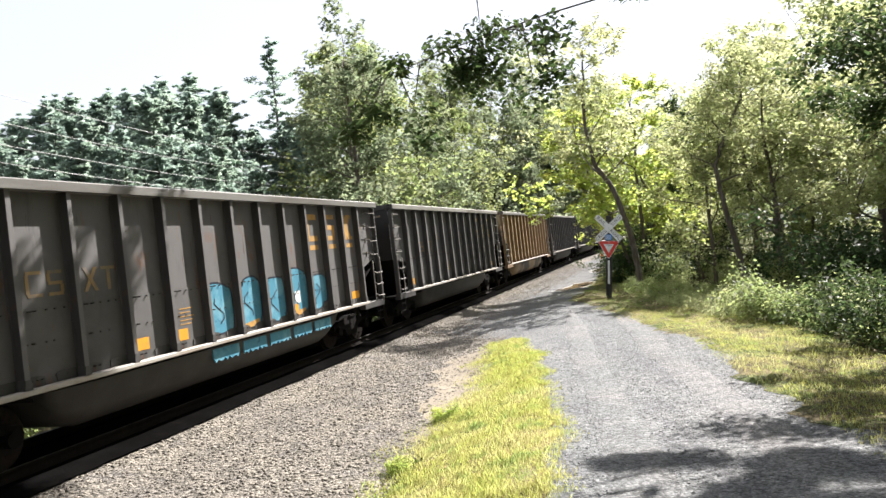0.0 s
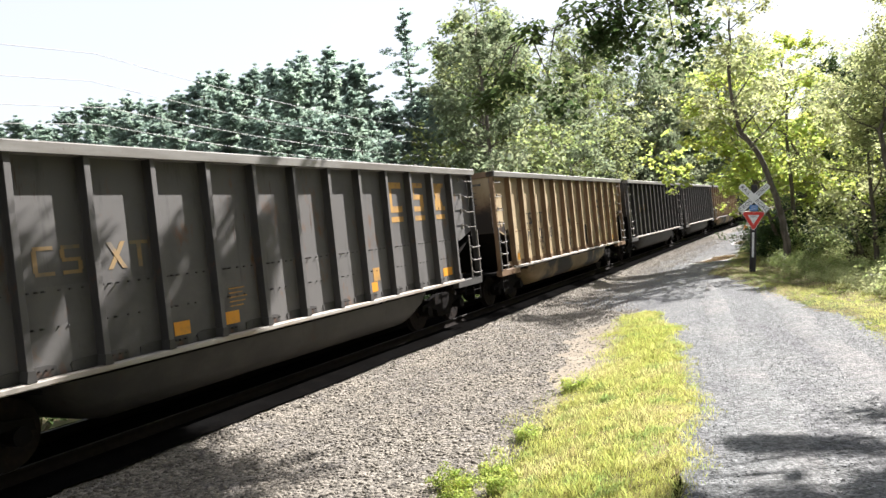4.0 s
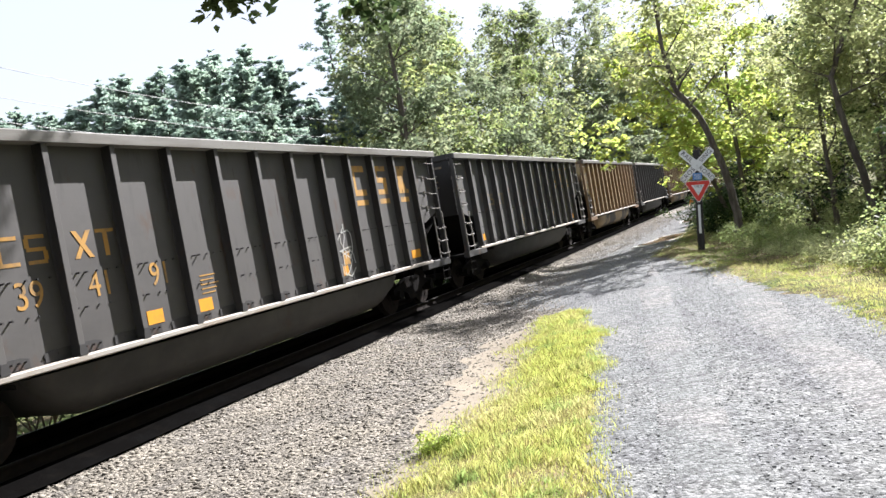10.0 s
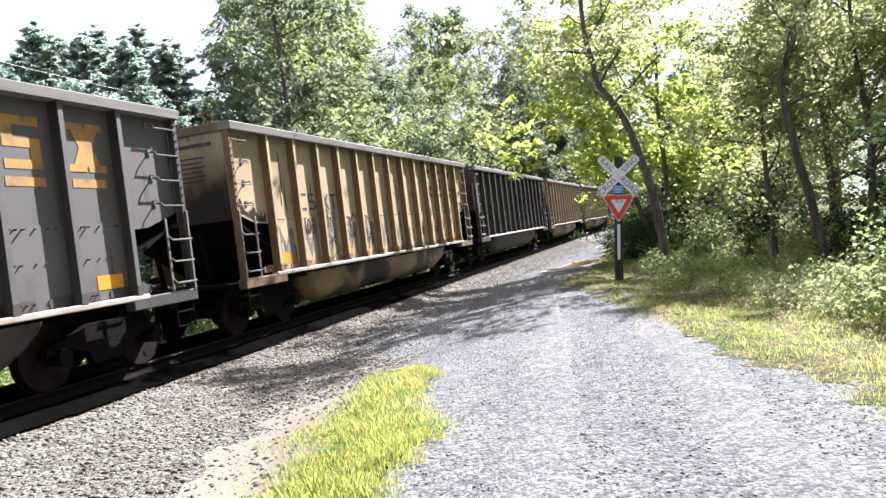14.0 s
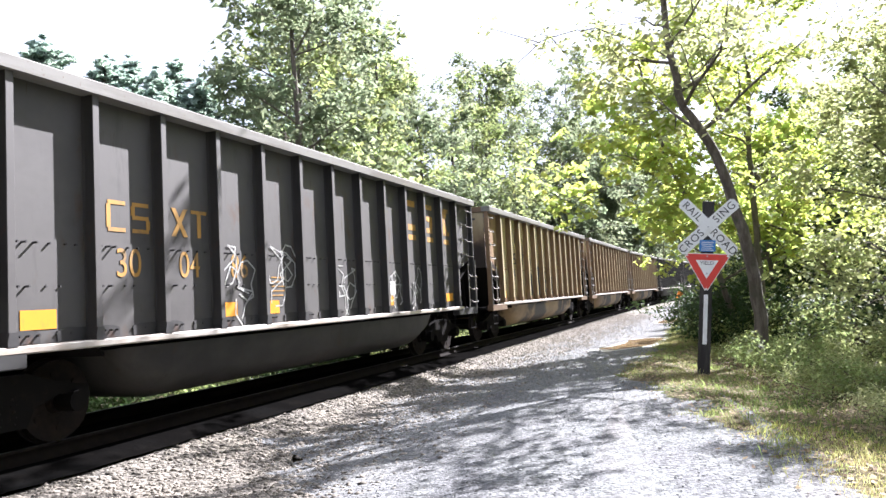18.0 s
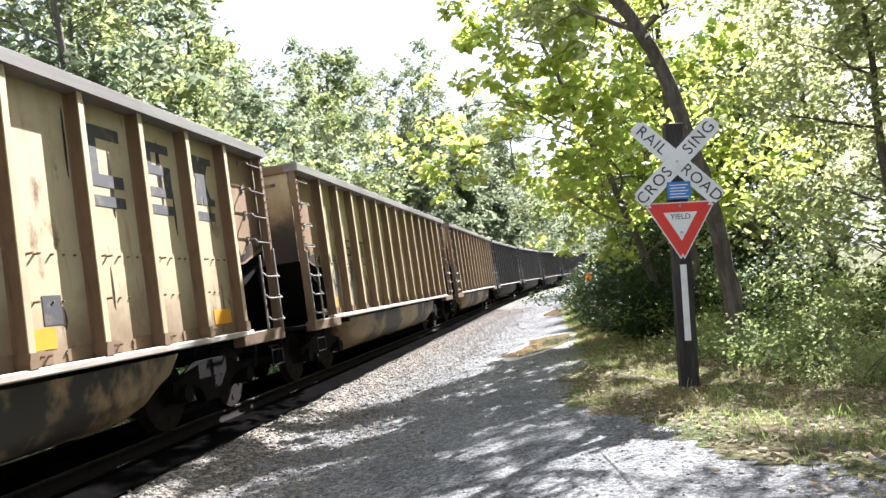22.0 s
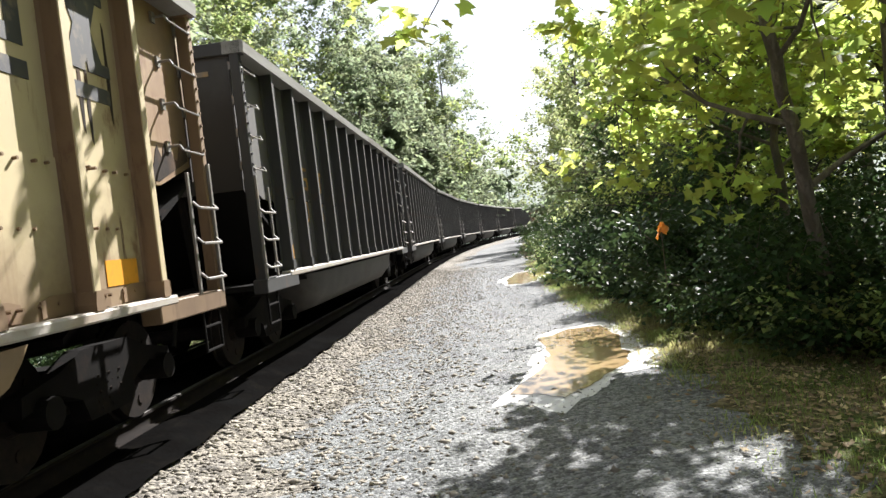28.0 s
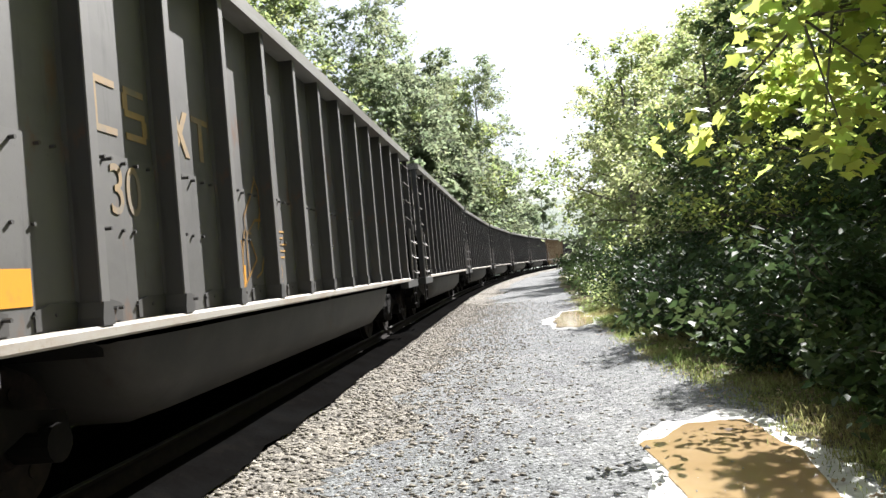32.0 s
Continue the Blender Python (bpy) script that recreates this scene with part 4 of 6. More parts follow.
def letters(car, text, y, z, size, mat, side=1, squeeze=1.0):
    """Stencilled characters on the near side sheet, as a thin raised plate."""
    c = bpy.data.curves.new("stencil", "FONT")
    c.body, c.size, c.extrude, c.align_x = text, size, 0.002, "CENTER"
    ob = new("stencil_source", c)
    me = bpy.data.meshes.new_from_object(ob)
    bpy.data.objects.remove(ob)
    me.materials.clear()
    me.materials.append(mat)
    m = pose(PANEL_X + 0.005, y, z, 90, 0, 90) @ Matrix.Diagonal((squeeze, 1, 1, 1))
    me.transform(m)
    return part("stencil_number", me, mat, car)


def plate(car, name, y0, y1, z0, z1, mat, x=None):
    x = PANEL_X if x is None else x
    return part(name, boxed(x + 0.001, x + 0.006, y0, y1, z0, z1), mat, car)


def bay(i):
    return (RIBS[i] + RIBS[i + 1]) / 2


def emblem(car, i, mat, kind):
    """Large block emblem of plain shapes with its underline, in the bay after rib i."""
    y, z = bay(i), 3.28
    bm = bmesh.new()
    x0, x1 = PANEL_UP + 0.001, PANEL_UP + 0.006
    if kind == 0:
        for a in ((-0.30, 0.30, 0.20, 0.34), (-0.30, 0.30, -0.34, -0.20), (-0.30, -0.12, -0.2, 0.2)):
            box(bm, x0, x1, y + a[0], y + a[1], z + a[2], z + a[3])
    elif kind == 1:
        for a in ((-0.28, 0.28, 0.22, 0.34), (-0.28, 0.28, -0.06, 0.06), (-0.28, 0.28, -0.34, -0.22), (-0.28, -0.12, 0.06, 0.22), (0.12, 0.28, -0.22, -0.06)):
            box(bm, x0, x1, y + a[0], y + a[1], z + a[2], z + a[3])
    else:
        prism(bm, [(y - 0.28, z + 0.34), (y - 0.04, z + 0.34), (y + 0.28, z - 0.34), (y + 0.04, z - 0.34)], "x", x0, x1)
        prism(bm, [(y + 0.28, z + 0.34), (y + 0.04, z + 0.34), (y - 0.28, z - 0.34), (y - 0.04, z - 0.34)], "x", x0, x1 + 0.001)
        for a, b in ((-0.34, -0.02), (0.02, 0.34)):
            for c in (0.24, -0.34):
                box(bm, x0, x1 + 0.002, y + a, y + b, z + c, z + c + 0.1)
    box(bm, x0, x1, y - 0.30, y + 0.30, z - 0.56, z - 0.44)
    part("emblem", bm, mat, car)


def mark(car, y, z, mat, kind):
    bm = bmesh.new()
    shapes = (((-0.13, 0.13, 0.17, 0.23), (-0.13, 0.13, -0.23, -0.17), (-0.15, -0.09, -0.17, 0.17)), ((-0.13, 0.13, 0.17, 0.23), (-0.13, 0.13, -0.03, 0.03), (-0.13, 0.13, -0.23, -0.17), (-0.15, -0.09, 0.03, 0.17), (0.09, 0.15, -0.17, -0.03)),
              ((-0.14, -0.06, -0.23, -0.05), (0.06, 0.14, -0.23, -0.05), (-0.06, 0.06, -0.07, 0.07), (-0.14, -0.06, 0.05, 0.23), (0.06, 0.14, 0.05, 0.23)), ((-0.15, 0.15, 0.17, 0.23), (-0.035, 0.035, -0.23, 0.17)))[kind]
    if kind == 2:
        for d in (1, -1):
            prism(bm, [(y - 0.15 * d, z + 0.184), (y - 0.075 * d, z + 0.184), (y + 0.15 * d, z - 0.184), (y + 0.075 * d, z - 0.184)], "x", PANEL_UP + 0.001, PANEL_UP + 0.006 + 0.001 * d)
        shapes = ()
    for y0, y1, z0, z1 in shapes:
        box(bm, PANEL_UP + 0.001, PANEL_UP + 0.006, y + y0, y + y1, z + 0.8 * z0, z + 0.8 * z1)
    part("reporting_mark", bm, mat, car)


def strokes(car, name, y, z, mat, lines, width=0.02):
    """Sprayed strokes: each line is a run of (y, z) steps from the given spot."""
    bm = bmesh.new()
    for run in lines:
        for (a, b), (c, d) in zip(run, run[1:]):
            v = Vector((0, c - a, d - b))
            if v.length < 0.01:
                continue
            w = Vector((0, -v.z, v.y)).normalized() * width
            p, q = Vector((PANEL_X + 0.008, y + a, z + b)), Vector((PANEL_X + 0.008, y + c, z + d))
            bm.faces.new([bm.verts.new(k) for k in (p - w, q - w, q + w, p + w)])
    bmesh.ops.solidify(bm, geom=bm.faces[:], thickness=0.003)
    tagged(part(name, bm, mat, car), kind="stuff")


def drips(car, seed):
    """Narrow dark runs of soot and rust down the side sheets."""
    r = random.Random(100 + seed)
    bm = bmesh.new()
    for _ in range(46):
        y = RIBS[0] + 12.5 * r.random()
        if min(abs(y - q) for q in RIBS) < 0.09:
            continue
        low = r.random() < 0.55
        x = PANEL_X if low else PANEL_UP
        top = r.uniform(1.5, 2.15) if low else r.uniform(2.6, 3.75)
        end = max(1.2 if low else 2.26, top - r.uniform(0.2, 0.5) * (1 if low else 1.9))
        w = r.uniform(0.012, 0.04)
        prism(bm, [(y - 0.4 * w, top), (y + 0.5 * w, top - 0.05), (y + w, 0.6 * end + 0.4 * top), (y + 0.3 * w, end), (y - 0.5 * w, end + 0.04), (y - w, 0.7 * end + 0.3 * top)], "x", x + 0.001, x + 0.0035)
    tagged(part("streaked_soot", bm, M["soot"], car, "dark soot drips"), kind="stuff")


def scribble(seed, n, w, h):
    r = random.Random(seed)
    out = []
    for _ in range(n):
        a, b = r.uniform(-w, w) * 0.6, r.uniform(-h, h) * 0.6
        run, k = [], r.uniform(0, 6)
        for i in range(9):
            run.append((a + w * 0.45 * math.cos(k + i * r.uniform(0.4, 0.9)), b + h * 0.5 * math.sin(k + i * 0.75)))
        out.append(run)
    return out


CARS = {  # place in the train: paint, colour of the lettering, numbers by bay
    -1: ("grey", "letter_yellow", ()), 0: ("grey", "letter_yellow", ()), 1: ("grey", "letter_yellow", ()), 2: ("tan", "letter_black", ((1, "39"), (2, "73"), (3, "05"))),
    3: ("black", "letter_yellow", ((1, "39"), (2, "41"), (3, "91"))), 4: ("grey", "letter_yellow", ()), 5: ("tan", "letter_black", ((1, "I03"),)), 6: ("black", "letter_yellow", ((1, "30"), (2, "04"), (3, "86"))),
    7: ("ochre", "letter_black", ((1, "39"),)), 8: ("ochre", "letter_black", ((1, "39"), (2, "5"), (3, "2"))), 9: ("ochre", "letter_black", ((1, "9"), (2, "5"), (3, "1"))), 10: ("black", "letter_yellow", ((1, "30"), (2, "15"), (3, "2"))),
    11: ("grey", "letter_yellow", ((1, "30"),)), 12: ("black", "letter_yellow", ()), 13: ("black", "letter_yellow", ()), 14: ("black", "letter_yellow", ()), 15: ("black", "letter_yellow", ()), 16: ("grey", "letter_yellow", ()), 17: ("ochre", "letter_black", ()), 18: ("black", "letter_yellow", ())}
LABELS = {"ochre": "rust-stained ochre coal hopper car with brown ribs", "tan": "tan coal hopper car with rust-brown ribs and sooty streaks", "grey": "faded grey coal hopper car with ribbed sides", "black": "soot-black coal hopper car with ribbed sides"}


def dress(car, k, colour, ink, numbers):
    for o in car.children_recursive:
        slot = o.material_slots[0] if o.material_slots else None
        if slot and slot.material in (M["grey"], M["rib_grey"]):
            slot.link = "OBJECT"
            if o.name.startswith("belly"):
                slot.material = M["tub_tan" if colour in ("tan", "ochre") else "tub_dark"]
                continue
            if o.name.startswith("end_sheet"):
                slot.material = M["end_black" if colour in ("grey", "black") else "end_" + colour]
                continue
            if colour == "ochre" and o.name.startswith(("side_panel", "lower_sheet")):
                slot.material = M["side_ochre" if o.name.startswith("side") else "low_ochre"]
                continue
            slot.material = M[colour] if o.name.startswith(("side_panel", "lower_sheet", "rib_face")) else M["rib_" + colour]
    inkm = M[ink]
    faded = M["letter_ghost" if ink == "letter_yellow" else "letter_black"]
    for i, kind in ((9, 0), (10, 1), (11, 2)):
        emblem(car, i, inkm, kind)
    for i, y, kind in ((1, -0.10, 0), (1, 0.27, 1), (2, -0.10, 2), (2, 0.27, 3)):   # reporting mark, as plain shapes
        mark(car, bay(i) + y, 2.54, M["letter_ghost"] if colour == "grey" else inkm, kind)
    for i, text in numbers:
        letters(car, text, bay(i) + 0.06, 1.83, 0.48, M["letter_ghost"] if colour == "grey" else inkm, squeeze=0.85)
    for i, a, w in ((0, 0.2, 0.42), (3, 0.2, 0.3), (4, 0.2, 0.3), (8, 0.2, 0.3), (11, 0.42, 0.48)):
        plate(car, "yellow_marker", RIBS[i] + a, RIBS[i] + a + w, 1.28, 1.48, M["marker"])
    plate(car, "data_panel", bay(8) - 0.15, bay(8) + 0.1, 1.5, 1.78, M["letter_white"] if k in (6, 0, 10) else inkm)
    for j in range(5):
        plate(car, "stencil_line", bay(4) - 0.2, bay(4) + 0.1 + 0.05 * (j % 3), 1.55 + j * 0.07, 1.568 + j * 0.07, inkm)
    for j in range(6):
        part("end_stencil", boxed(0.42 - 0.07 * (j % 3), 0.88 + 0.06 * (j % 2), -HALF + 0.04, -HALF + 0.047, 2.98 + j * 0.085, 3.005 + j * 0.085), faded, car)
    if colour in ("tan", "ochre"):
        for e in (1, -1):
            n = 26
            top = [(e * (HALF - 0.13 - 1.05 * i / n), 2.52 - 0.32 * i / n + 0.3 * noise.noise((i * 0.22, k * 1.7, e)) + 0.12 * noise.noise((i * 0.8, k, e + 4))) for i in range(n + 1)]
            low = [(e * (HALF - 1.18), 2.13), (e * (HALF - 0.8), 2.16), (e * (HALF - 0.13), 2.40)]
            part("side_soot", prism(bmesh.new(), [low[2]] + [(y, max(z, 2.42 - 0.24 * i / n)) for i, (y, z) in enumerate(top)] + low[:2], "x", PANEL_UP + 0.001, PANEL_UP + 0.005), M["soot"], car, "black soot on the end bay")
    part("end_stencil", boxed(0.25, 1.12, -HALF + 0.04, -HALF + 0.047, 3.62, 3.68), faded, car)


def art(cars):
    """Spray work on single cars."""
    a = cars[0]
    for i, h in enumerate((1.0, 1.05, 0.95, 1.1, 0.9)):   # bubble letters, one to a bay
        b, cz = bay(5 + i), 1.22 + h / 2

        def blob(w, q, lift, seed):
            out = []
            for n in range(40):
                t = n * math.tau / 40
                c, d = math.cos(t), math.sin(t)
                k = 1 + 0.16 * noise.noise((c * 1.4 + seed, d * 1.4, i * 3.1)) - 0.22 * max(0.0, math.cos(t - 1.2 - i)) ** 12
                out.append((b + w * k * math.copysign(abs(c) ** 0.55, c), cz + lift + q * k * math.copysign(abs(d) ** 0.55, d)))
            return out
        edge = blob(0.465, h * 0.5, 0.0, 0.0)
        part("blue_letter", prism(bmesh.new(), edge, "x", PANEL_X + 0.001, PANEL_X + 0.005), M["spray_blue"], a, "blue sprayed bubble letter")
        strokes(a, "letter_outline", 0, 0, M["spray_dark"], [edge + edge[:1], [(b - 0.05 + 0.16 * math.sin(q * 1.1 + i), cz - 0.3 + q * 0.1) for q in range(6)]], 0.017)
        if i % 2:
            part("yellow_dab", prism(bmesh.new(), [(b - 0.3, 1.2), (b + 0.28, 1.23), (b + 0.3, 1.36), (b - 0.27, 1.3)], "x", PANEL_X + 0.009, PANEL_X + 0.011), M["letter_yellow"], a, "yellow sprayed dab")
        drip = [(b - 0.44, 0.97), (b + 0.44, 0.97)] + [(b + 0.44 - 0.88 * q / 12, 0.80 - 0.1 * abs(math.sin(q * 1.3 + i))) for q in range(13)]
        part("blue_drip", prism(bmesh.new(), drip, "x", 1.40, 1.425), M["spray_blue"], a)
    for k, i, seed, ink in ((6, 3, 1, "letter_white"), (6, 4, 2, "letter_white"), (6, 6, 3, "letter_white"), (6, 8, 9, "letter_white"), (6, 9, 4, "letter_white"), (3, 8, 5, "letter_white"), (3, 0, 6, "letter_white"), (4, 7, 7, "letter_white"), (2, 2, 8, "letter_black"), (2, 5, 10, "spray_dark"), (2, 9, 11, "letter_white"), (5, 2, 12, "spray_dark"), (5, 3, 13, "spray_dark"), (5, 4, 14, "spray_dark"), (7, 3, 15, "spray_dark"), (7, 4, 16, "spray_dark"), (7, 5, 17, "spray_dark"), (7, 6, 25, "spray_dark"), (8, 0, 18, "spray_dark"), (8, 1, 19, "spray_dark"), (9, 4, 20, "letter_black"), (10, 4, 21, "letter_white"), (10, 5, 22, "letter_white"), (11, 3, 23, "letter_yellow"), (10, 9, 24, "letter_white")):
        strokes(cars[k], "spray_tag", bay(i), 1.75, M[ink], scribble(seed, 4, 0.5, 0.6), 0.013)
    for k, bays, tone in ((5, (0, 1, 2, 3, 4, 5, 6), "spray_grey"), (7, (3, 4, 5, 6), "spray_dark"), (8, (0, 1), "spray_grey")):
        for j in bays:
            b, w = bay(j), 0.34 + 0.06 * math.sin(j * 2.1)
            h = 0.95 + 0.2 * math.sin(j * 1.7 + k)
            part("letter_shape", prism(bmesh.new(), [(b - w, 1.22), (b - w, 1.22 + h), (b - w + 0.16, 1.26 + h), (b + 0.02, 1.6), (b + w - 0.16, 1.22 + h), (b + w, 1.2 + h), (b + w, 1.22), (b + w - 0.15, 1.22), (b + w - 0.17, 1.9), (b, 1.3), (b - w + 0.17, 1.9), (b - w + 0.15, 1.22)], "x", PANEL_X + 0.001, PANEL_X + 0.004), M[tone], TRAIN[k], "sprayed grey letter shape")
    for k, y in ((2, bay(7) + 0.22), (7, bay(5))):
        part("tar_streak", prism(bmesh.new(), [(y - 0.22, 1.15), (y - 0.25, 1.85), (y - 0.14, 2.08), (y - 0.05, 2.14), (y + 0.16, 2.05), (y + 0.2, 1.2)], "x", PANEL_X + 0.001, PANEL_X + 0.004), M["soot"], cars[k], "black tar smear")
    for k, c in cars.items():
        if CARS[k][0] in ("tan", "ochre"):
            drips(c, k)


# ---- crossing sign ----
def build_sign():
    sign = thing("crossing_sign", "railroad crossbuck above a red yield sign on a black post", "road sign", Matrix.Translation((6.385, 29.77, 0.13)) @ pose(0, 0, 0, -1.5, 5.8, -12.5))
    part("post", boxed(-0.11, 0.11, -0.11, 0.11, -0.12, 3.34, 0.012), M["post"], sign, "square black timber post")
    part("white_strip", boxed(-0.038, 0.038, -0.119, -0.112, 0.61, 1.55), M["sign_white"], sign, "white reflective strip")
    y = -0.125
    for side, words in ((1, ("RAIL", "ROAD")), (-1, ("CROS", "SING"))):
        blade = bmesh.new()
        box(blade, -0.695, 0.695, -0.004, 0.004, -0.115, 0.115)
        bmesh.ops.bevel(blade, geom=[e for e in blade.edges if abs(e.verts[0].co.y - e.verts[1].co.y) > 0.005], offset=0.04, segments=3, affect="EDGES")
        turn = pose(0, y - (0.012 if side < 0 else 0.0), 2.84, 0, 45 * side, 0)
        b = part("crossbuck_blade", blade, M["sign_white"], sign, "white crossbuck blade", turn)
        for word, cx in zip(words, (-0.41, 0.40)):
            c = bpy.data.curves.new("word", "FONT")
            c.body, c.size, c.extrude, c.align_x, c.align_y = word, 0.20, 0.001, "CENTER", "CENTER"
            c.space_character = 1.12
            o = new("word_source", c)
            me = bpy.data.meshes.new_from_object(o)
            bpy.data.objects.remove(o)
            me.materials.clear()
            me.materials.append(M["sign_black"])
            me.transform(pose(cx, -0.006, 0, 90, 0, 0))
            part("lettering", me, M["sign_black"], b)
    plate_ = part("notice_plate", boxed(-0.143, 0.143, y - 0.03, y - 0.022, 2.365, 2.585, 0.003), M["sign_blue"], sign, "small blue notice plate with unreadable white lines")
    for j in range(5):
        part("text_bar", boxed(-0.11, 0.11 - 0.03 * (j % 2), y - 0.034, y - 0.0305, 2.388 + j * 0.037, 2.400 + j * 0.037), M["sign_white"], plate_)

    def triangle(half, cz, y0, y1, mat, name, label, parent, corner):
        h = half * math.sqrt(3)
        bm = bmesh.new()
        prism(bm, [(-half, cz + h / 3), (half, cz + h / 3), (0, cz - 2 * h / 3)], "y", y0, y1)
        bmesh.ops.bevel(bm, geom=[e for e in bm.edges if abs(e.verts[0].co.y - e.verts[1].co.y) > 0.003], offset=corner, segments=4, affect="EDGES")
        return part(name, bm, mat, parent, label)
    cz = 2.08
    t = triangle(0.435, cz, y - 0.006, y + 0.004, M["sign_white"], "yield_plate", "white rim of the yield triangle", sign, 0.045)
    triangle(0.412, cz, y - 0.0095, y - 0.0062, M["sign_red"], "red_border", "red yield border", t, 0.05)
    triangle(0.205, cz + 0.005, y - 0.0125, y - 0.0098, M["sign_white"], "white_centre", "white centre of the yield sign", t, 0.04)
    c = bpy.data.curves.new("word", "FONT")
    c.body, c.size, c.extrude, c.align_x, c.align_y = "YIELD", 0.095, 0.001, "CENTER", "CENTER"
    o = new("word_source", c)
    me = bpy.data.meshes.new_from_object(o)
    bpy.data.objects.remove(o)
    me.materials.clear()
    me.materials.append(M["sign_black"])
    me.transform(pose(0, y - 0.0145, cz + 0.065, 90, 0, 0))
    part("lettering", me, M["sign_black"], t)
    for z in (1.95, 2.28, 2.84):
        part("bolt", rod(bmesh.new(), (0, y - 0.03, z), (0, y, z), 0.016, sides=8), M["zinc"], sign)


def build_flag():
    m = Matrix.Translation(at(-2.7, 38.9, 1.6))
    f = thing("orange_flagging", "orange flagging tied to a shrub twig by the road", "marker", m)
    part("stake", rod(bmesh.new(), (0, 0.02, -1.75), (0, 0.02, 0.16), 0.006, sides=6), M["twig"], f)
    bm = bmesh.new()
    g = [[bm.verts.new((-0.075 + 0.15 * i / 5 + 0.03 * math.sin(j * 1.4), 0.03 * math.sin(i * 1.7 + j), 0.08 - 0.13 * j / 4 - 0.03 * math.cos(i * 1.3) - (0.05 if i < 2 else 0))) for j in range(5)] for i in range(6)]
    for i in range(5):
        for j in range(4):
            bm.faces.new((g[i][j], g[i + 1][j], g[i + 1][j + 1], g[i][j + 1]))
    bmesh.ops.solidify(bm, geom=bm.faces[:], thickness=0.004)
    part("flag", bm, M["orange"], f, shade=True)


# ---- trees ----
def leaves(clumps, per, size, seed, drop=0.25, flat=0.6, squash=0.72, simple=False, lobed=False):
    """Many small folded leaves round clump centres (x, y, z, radius)."""
    r = np.random.default_rng(seed)
    c = np.array(clumps, float)
    n = len(c) * per
    k = np.repeat(np.arange(len(c)), per)
    d = r.standard_normal((n, 3))
    d /= np.linalg.norm(d, axis=1)[:, None]
    rad = r.random(n) ** 0.45
    p = c[k, :3] + d * (rad * c[k, 3])[:, None] * np.array([1, 1, squash])
    a = r.random(n) * 6.283
    axis = np.stack([np.cos(a), np.sin(a), -drop - 0.5 * r.random(n)], 1)
    axis /= np.linalg.norm(axis, axis=1)[:, None]
    nor = r.standard_normal((n, 3)) + np.array([0, 0, flat * 2.2])
    side = np.cross(axis, nor)
    side /= np.linalg.norm(side, axis=1)[:, None] + 1e-9
    up = np.cross(side, axis)
    s = size * (0.55 + 0.8 * r.random(n))[:, None]
    v0 = p
    if simple:   # one pointed blade each, for trees that stay far off
        vs = np.stack([p - side * s * 0.42, p + side * s * 0.42, p + axis * s * 1.05], 1).reshape(-1, 3)
        return vs, np.arange(3 * n).reshape(-1, 3)
    if lobed:   # five-pointed, seen near at hand
        ring = ((0, 0, 0), (0.16, 0.40, 0.05), (0.36, 0.24, 0.03), (0.62, 0.46, 0.06), (0.68, 0.18, 0.02), (1.0, 0, -0.06), (0.68, -0.18, 0.02), (0.62, -0.46, 0.06), (0.36, -0.24, 0.03), (0.16, -0.40, 0.05))
        vs = np.stack([p + s * (axis * a_ + side * b_ + up * c_) for a_, b_, c_ in ring], 1).reshape(-1, 3)
        fan = np.array([(0, 1, 2), (2, 3, 4), (4, 5, 6), (6, 7, 8), (8, 9, 0), (0, 2, 4), (0, 4, 6), (0, 6, 8)])
        return vs, (fan[None] + 10 * np.arange(n)[:, None, None]).reshape(-1, 3)
    v1 = p + axis * s * 0.40 + side * s * 0.31 + up * s * 0.08
    v2 = p + axis * s * 1.1
    v3 = p + axis * s * 0.40 - side * s * 0.31 + up * s * 0.08
    vs = np.stack([v0, v1, v2, v3], 1).reshape(-1, 3)
    o = 4 * np.arange(n)[:, None, None]
    fs = (np.array([(0, 1, 2), (0, 2, 3)])[None] + o).reshape(-1, 3)
    return vs, fs


def limb(r, start, direction, length, r0, depth, tubes, tips, droop=0.0, wander=0.35):
    """A bending limb that forks; gathers tubes and leaf-clump centres."""
    pts, radii, d = [Vector(start)], [r0], Vector(direction).normalized()
    n = 5
    for i in range(n):
        d = (d + Vector((r.gauss(0, wander * 0.5), r.gauss(0, wander * 0.5), r.gauss(0.05 - droop, wander * 0.3)))).normalized()
        pts.append(pts[-1] + d * length / n)
        radii.append(max(0.006, r0 * (1 - 0.8 * (i + 1) / n)))
    tubes.append(tube(pts, radii, 6 if depth else 5))
    if depth == 0:
        for i in (3, 4, 5):
            tips.append((*pts[i], length * r.uniform(0.28, 0.5)))
        return
    for i in range(1, n + 1):
        for _ in range(2 if i > 2 else 1):
            side = Vector((r.gauss(0, 1), r.gauss(0, 1), r.gauss(0.1 - droop, 0.5))).normalized()
            limb(r, pts[i], (d * 0.7 + side).normalized(), length * r.uniform(0.4, 0.62), radii[i] * 0.6, depth - 1, tubes, tips, droop, wander)


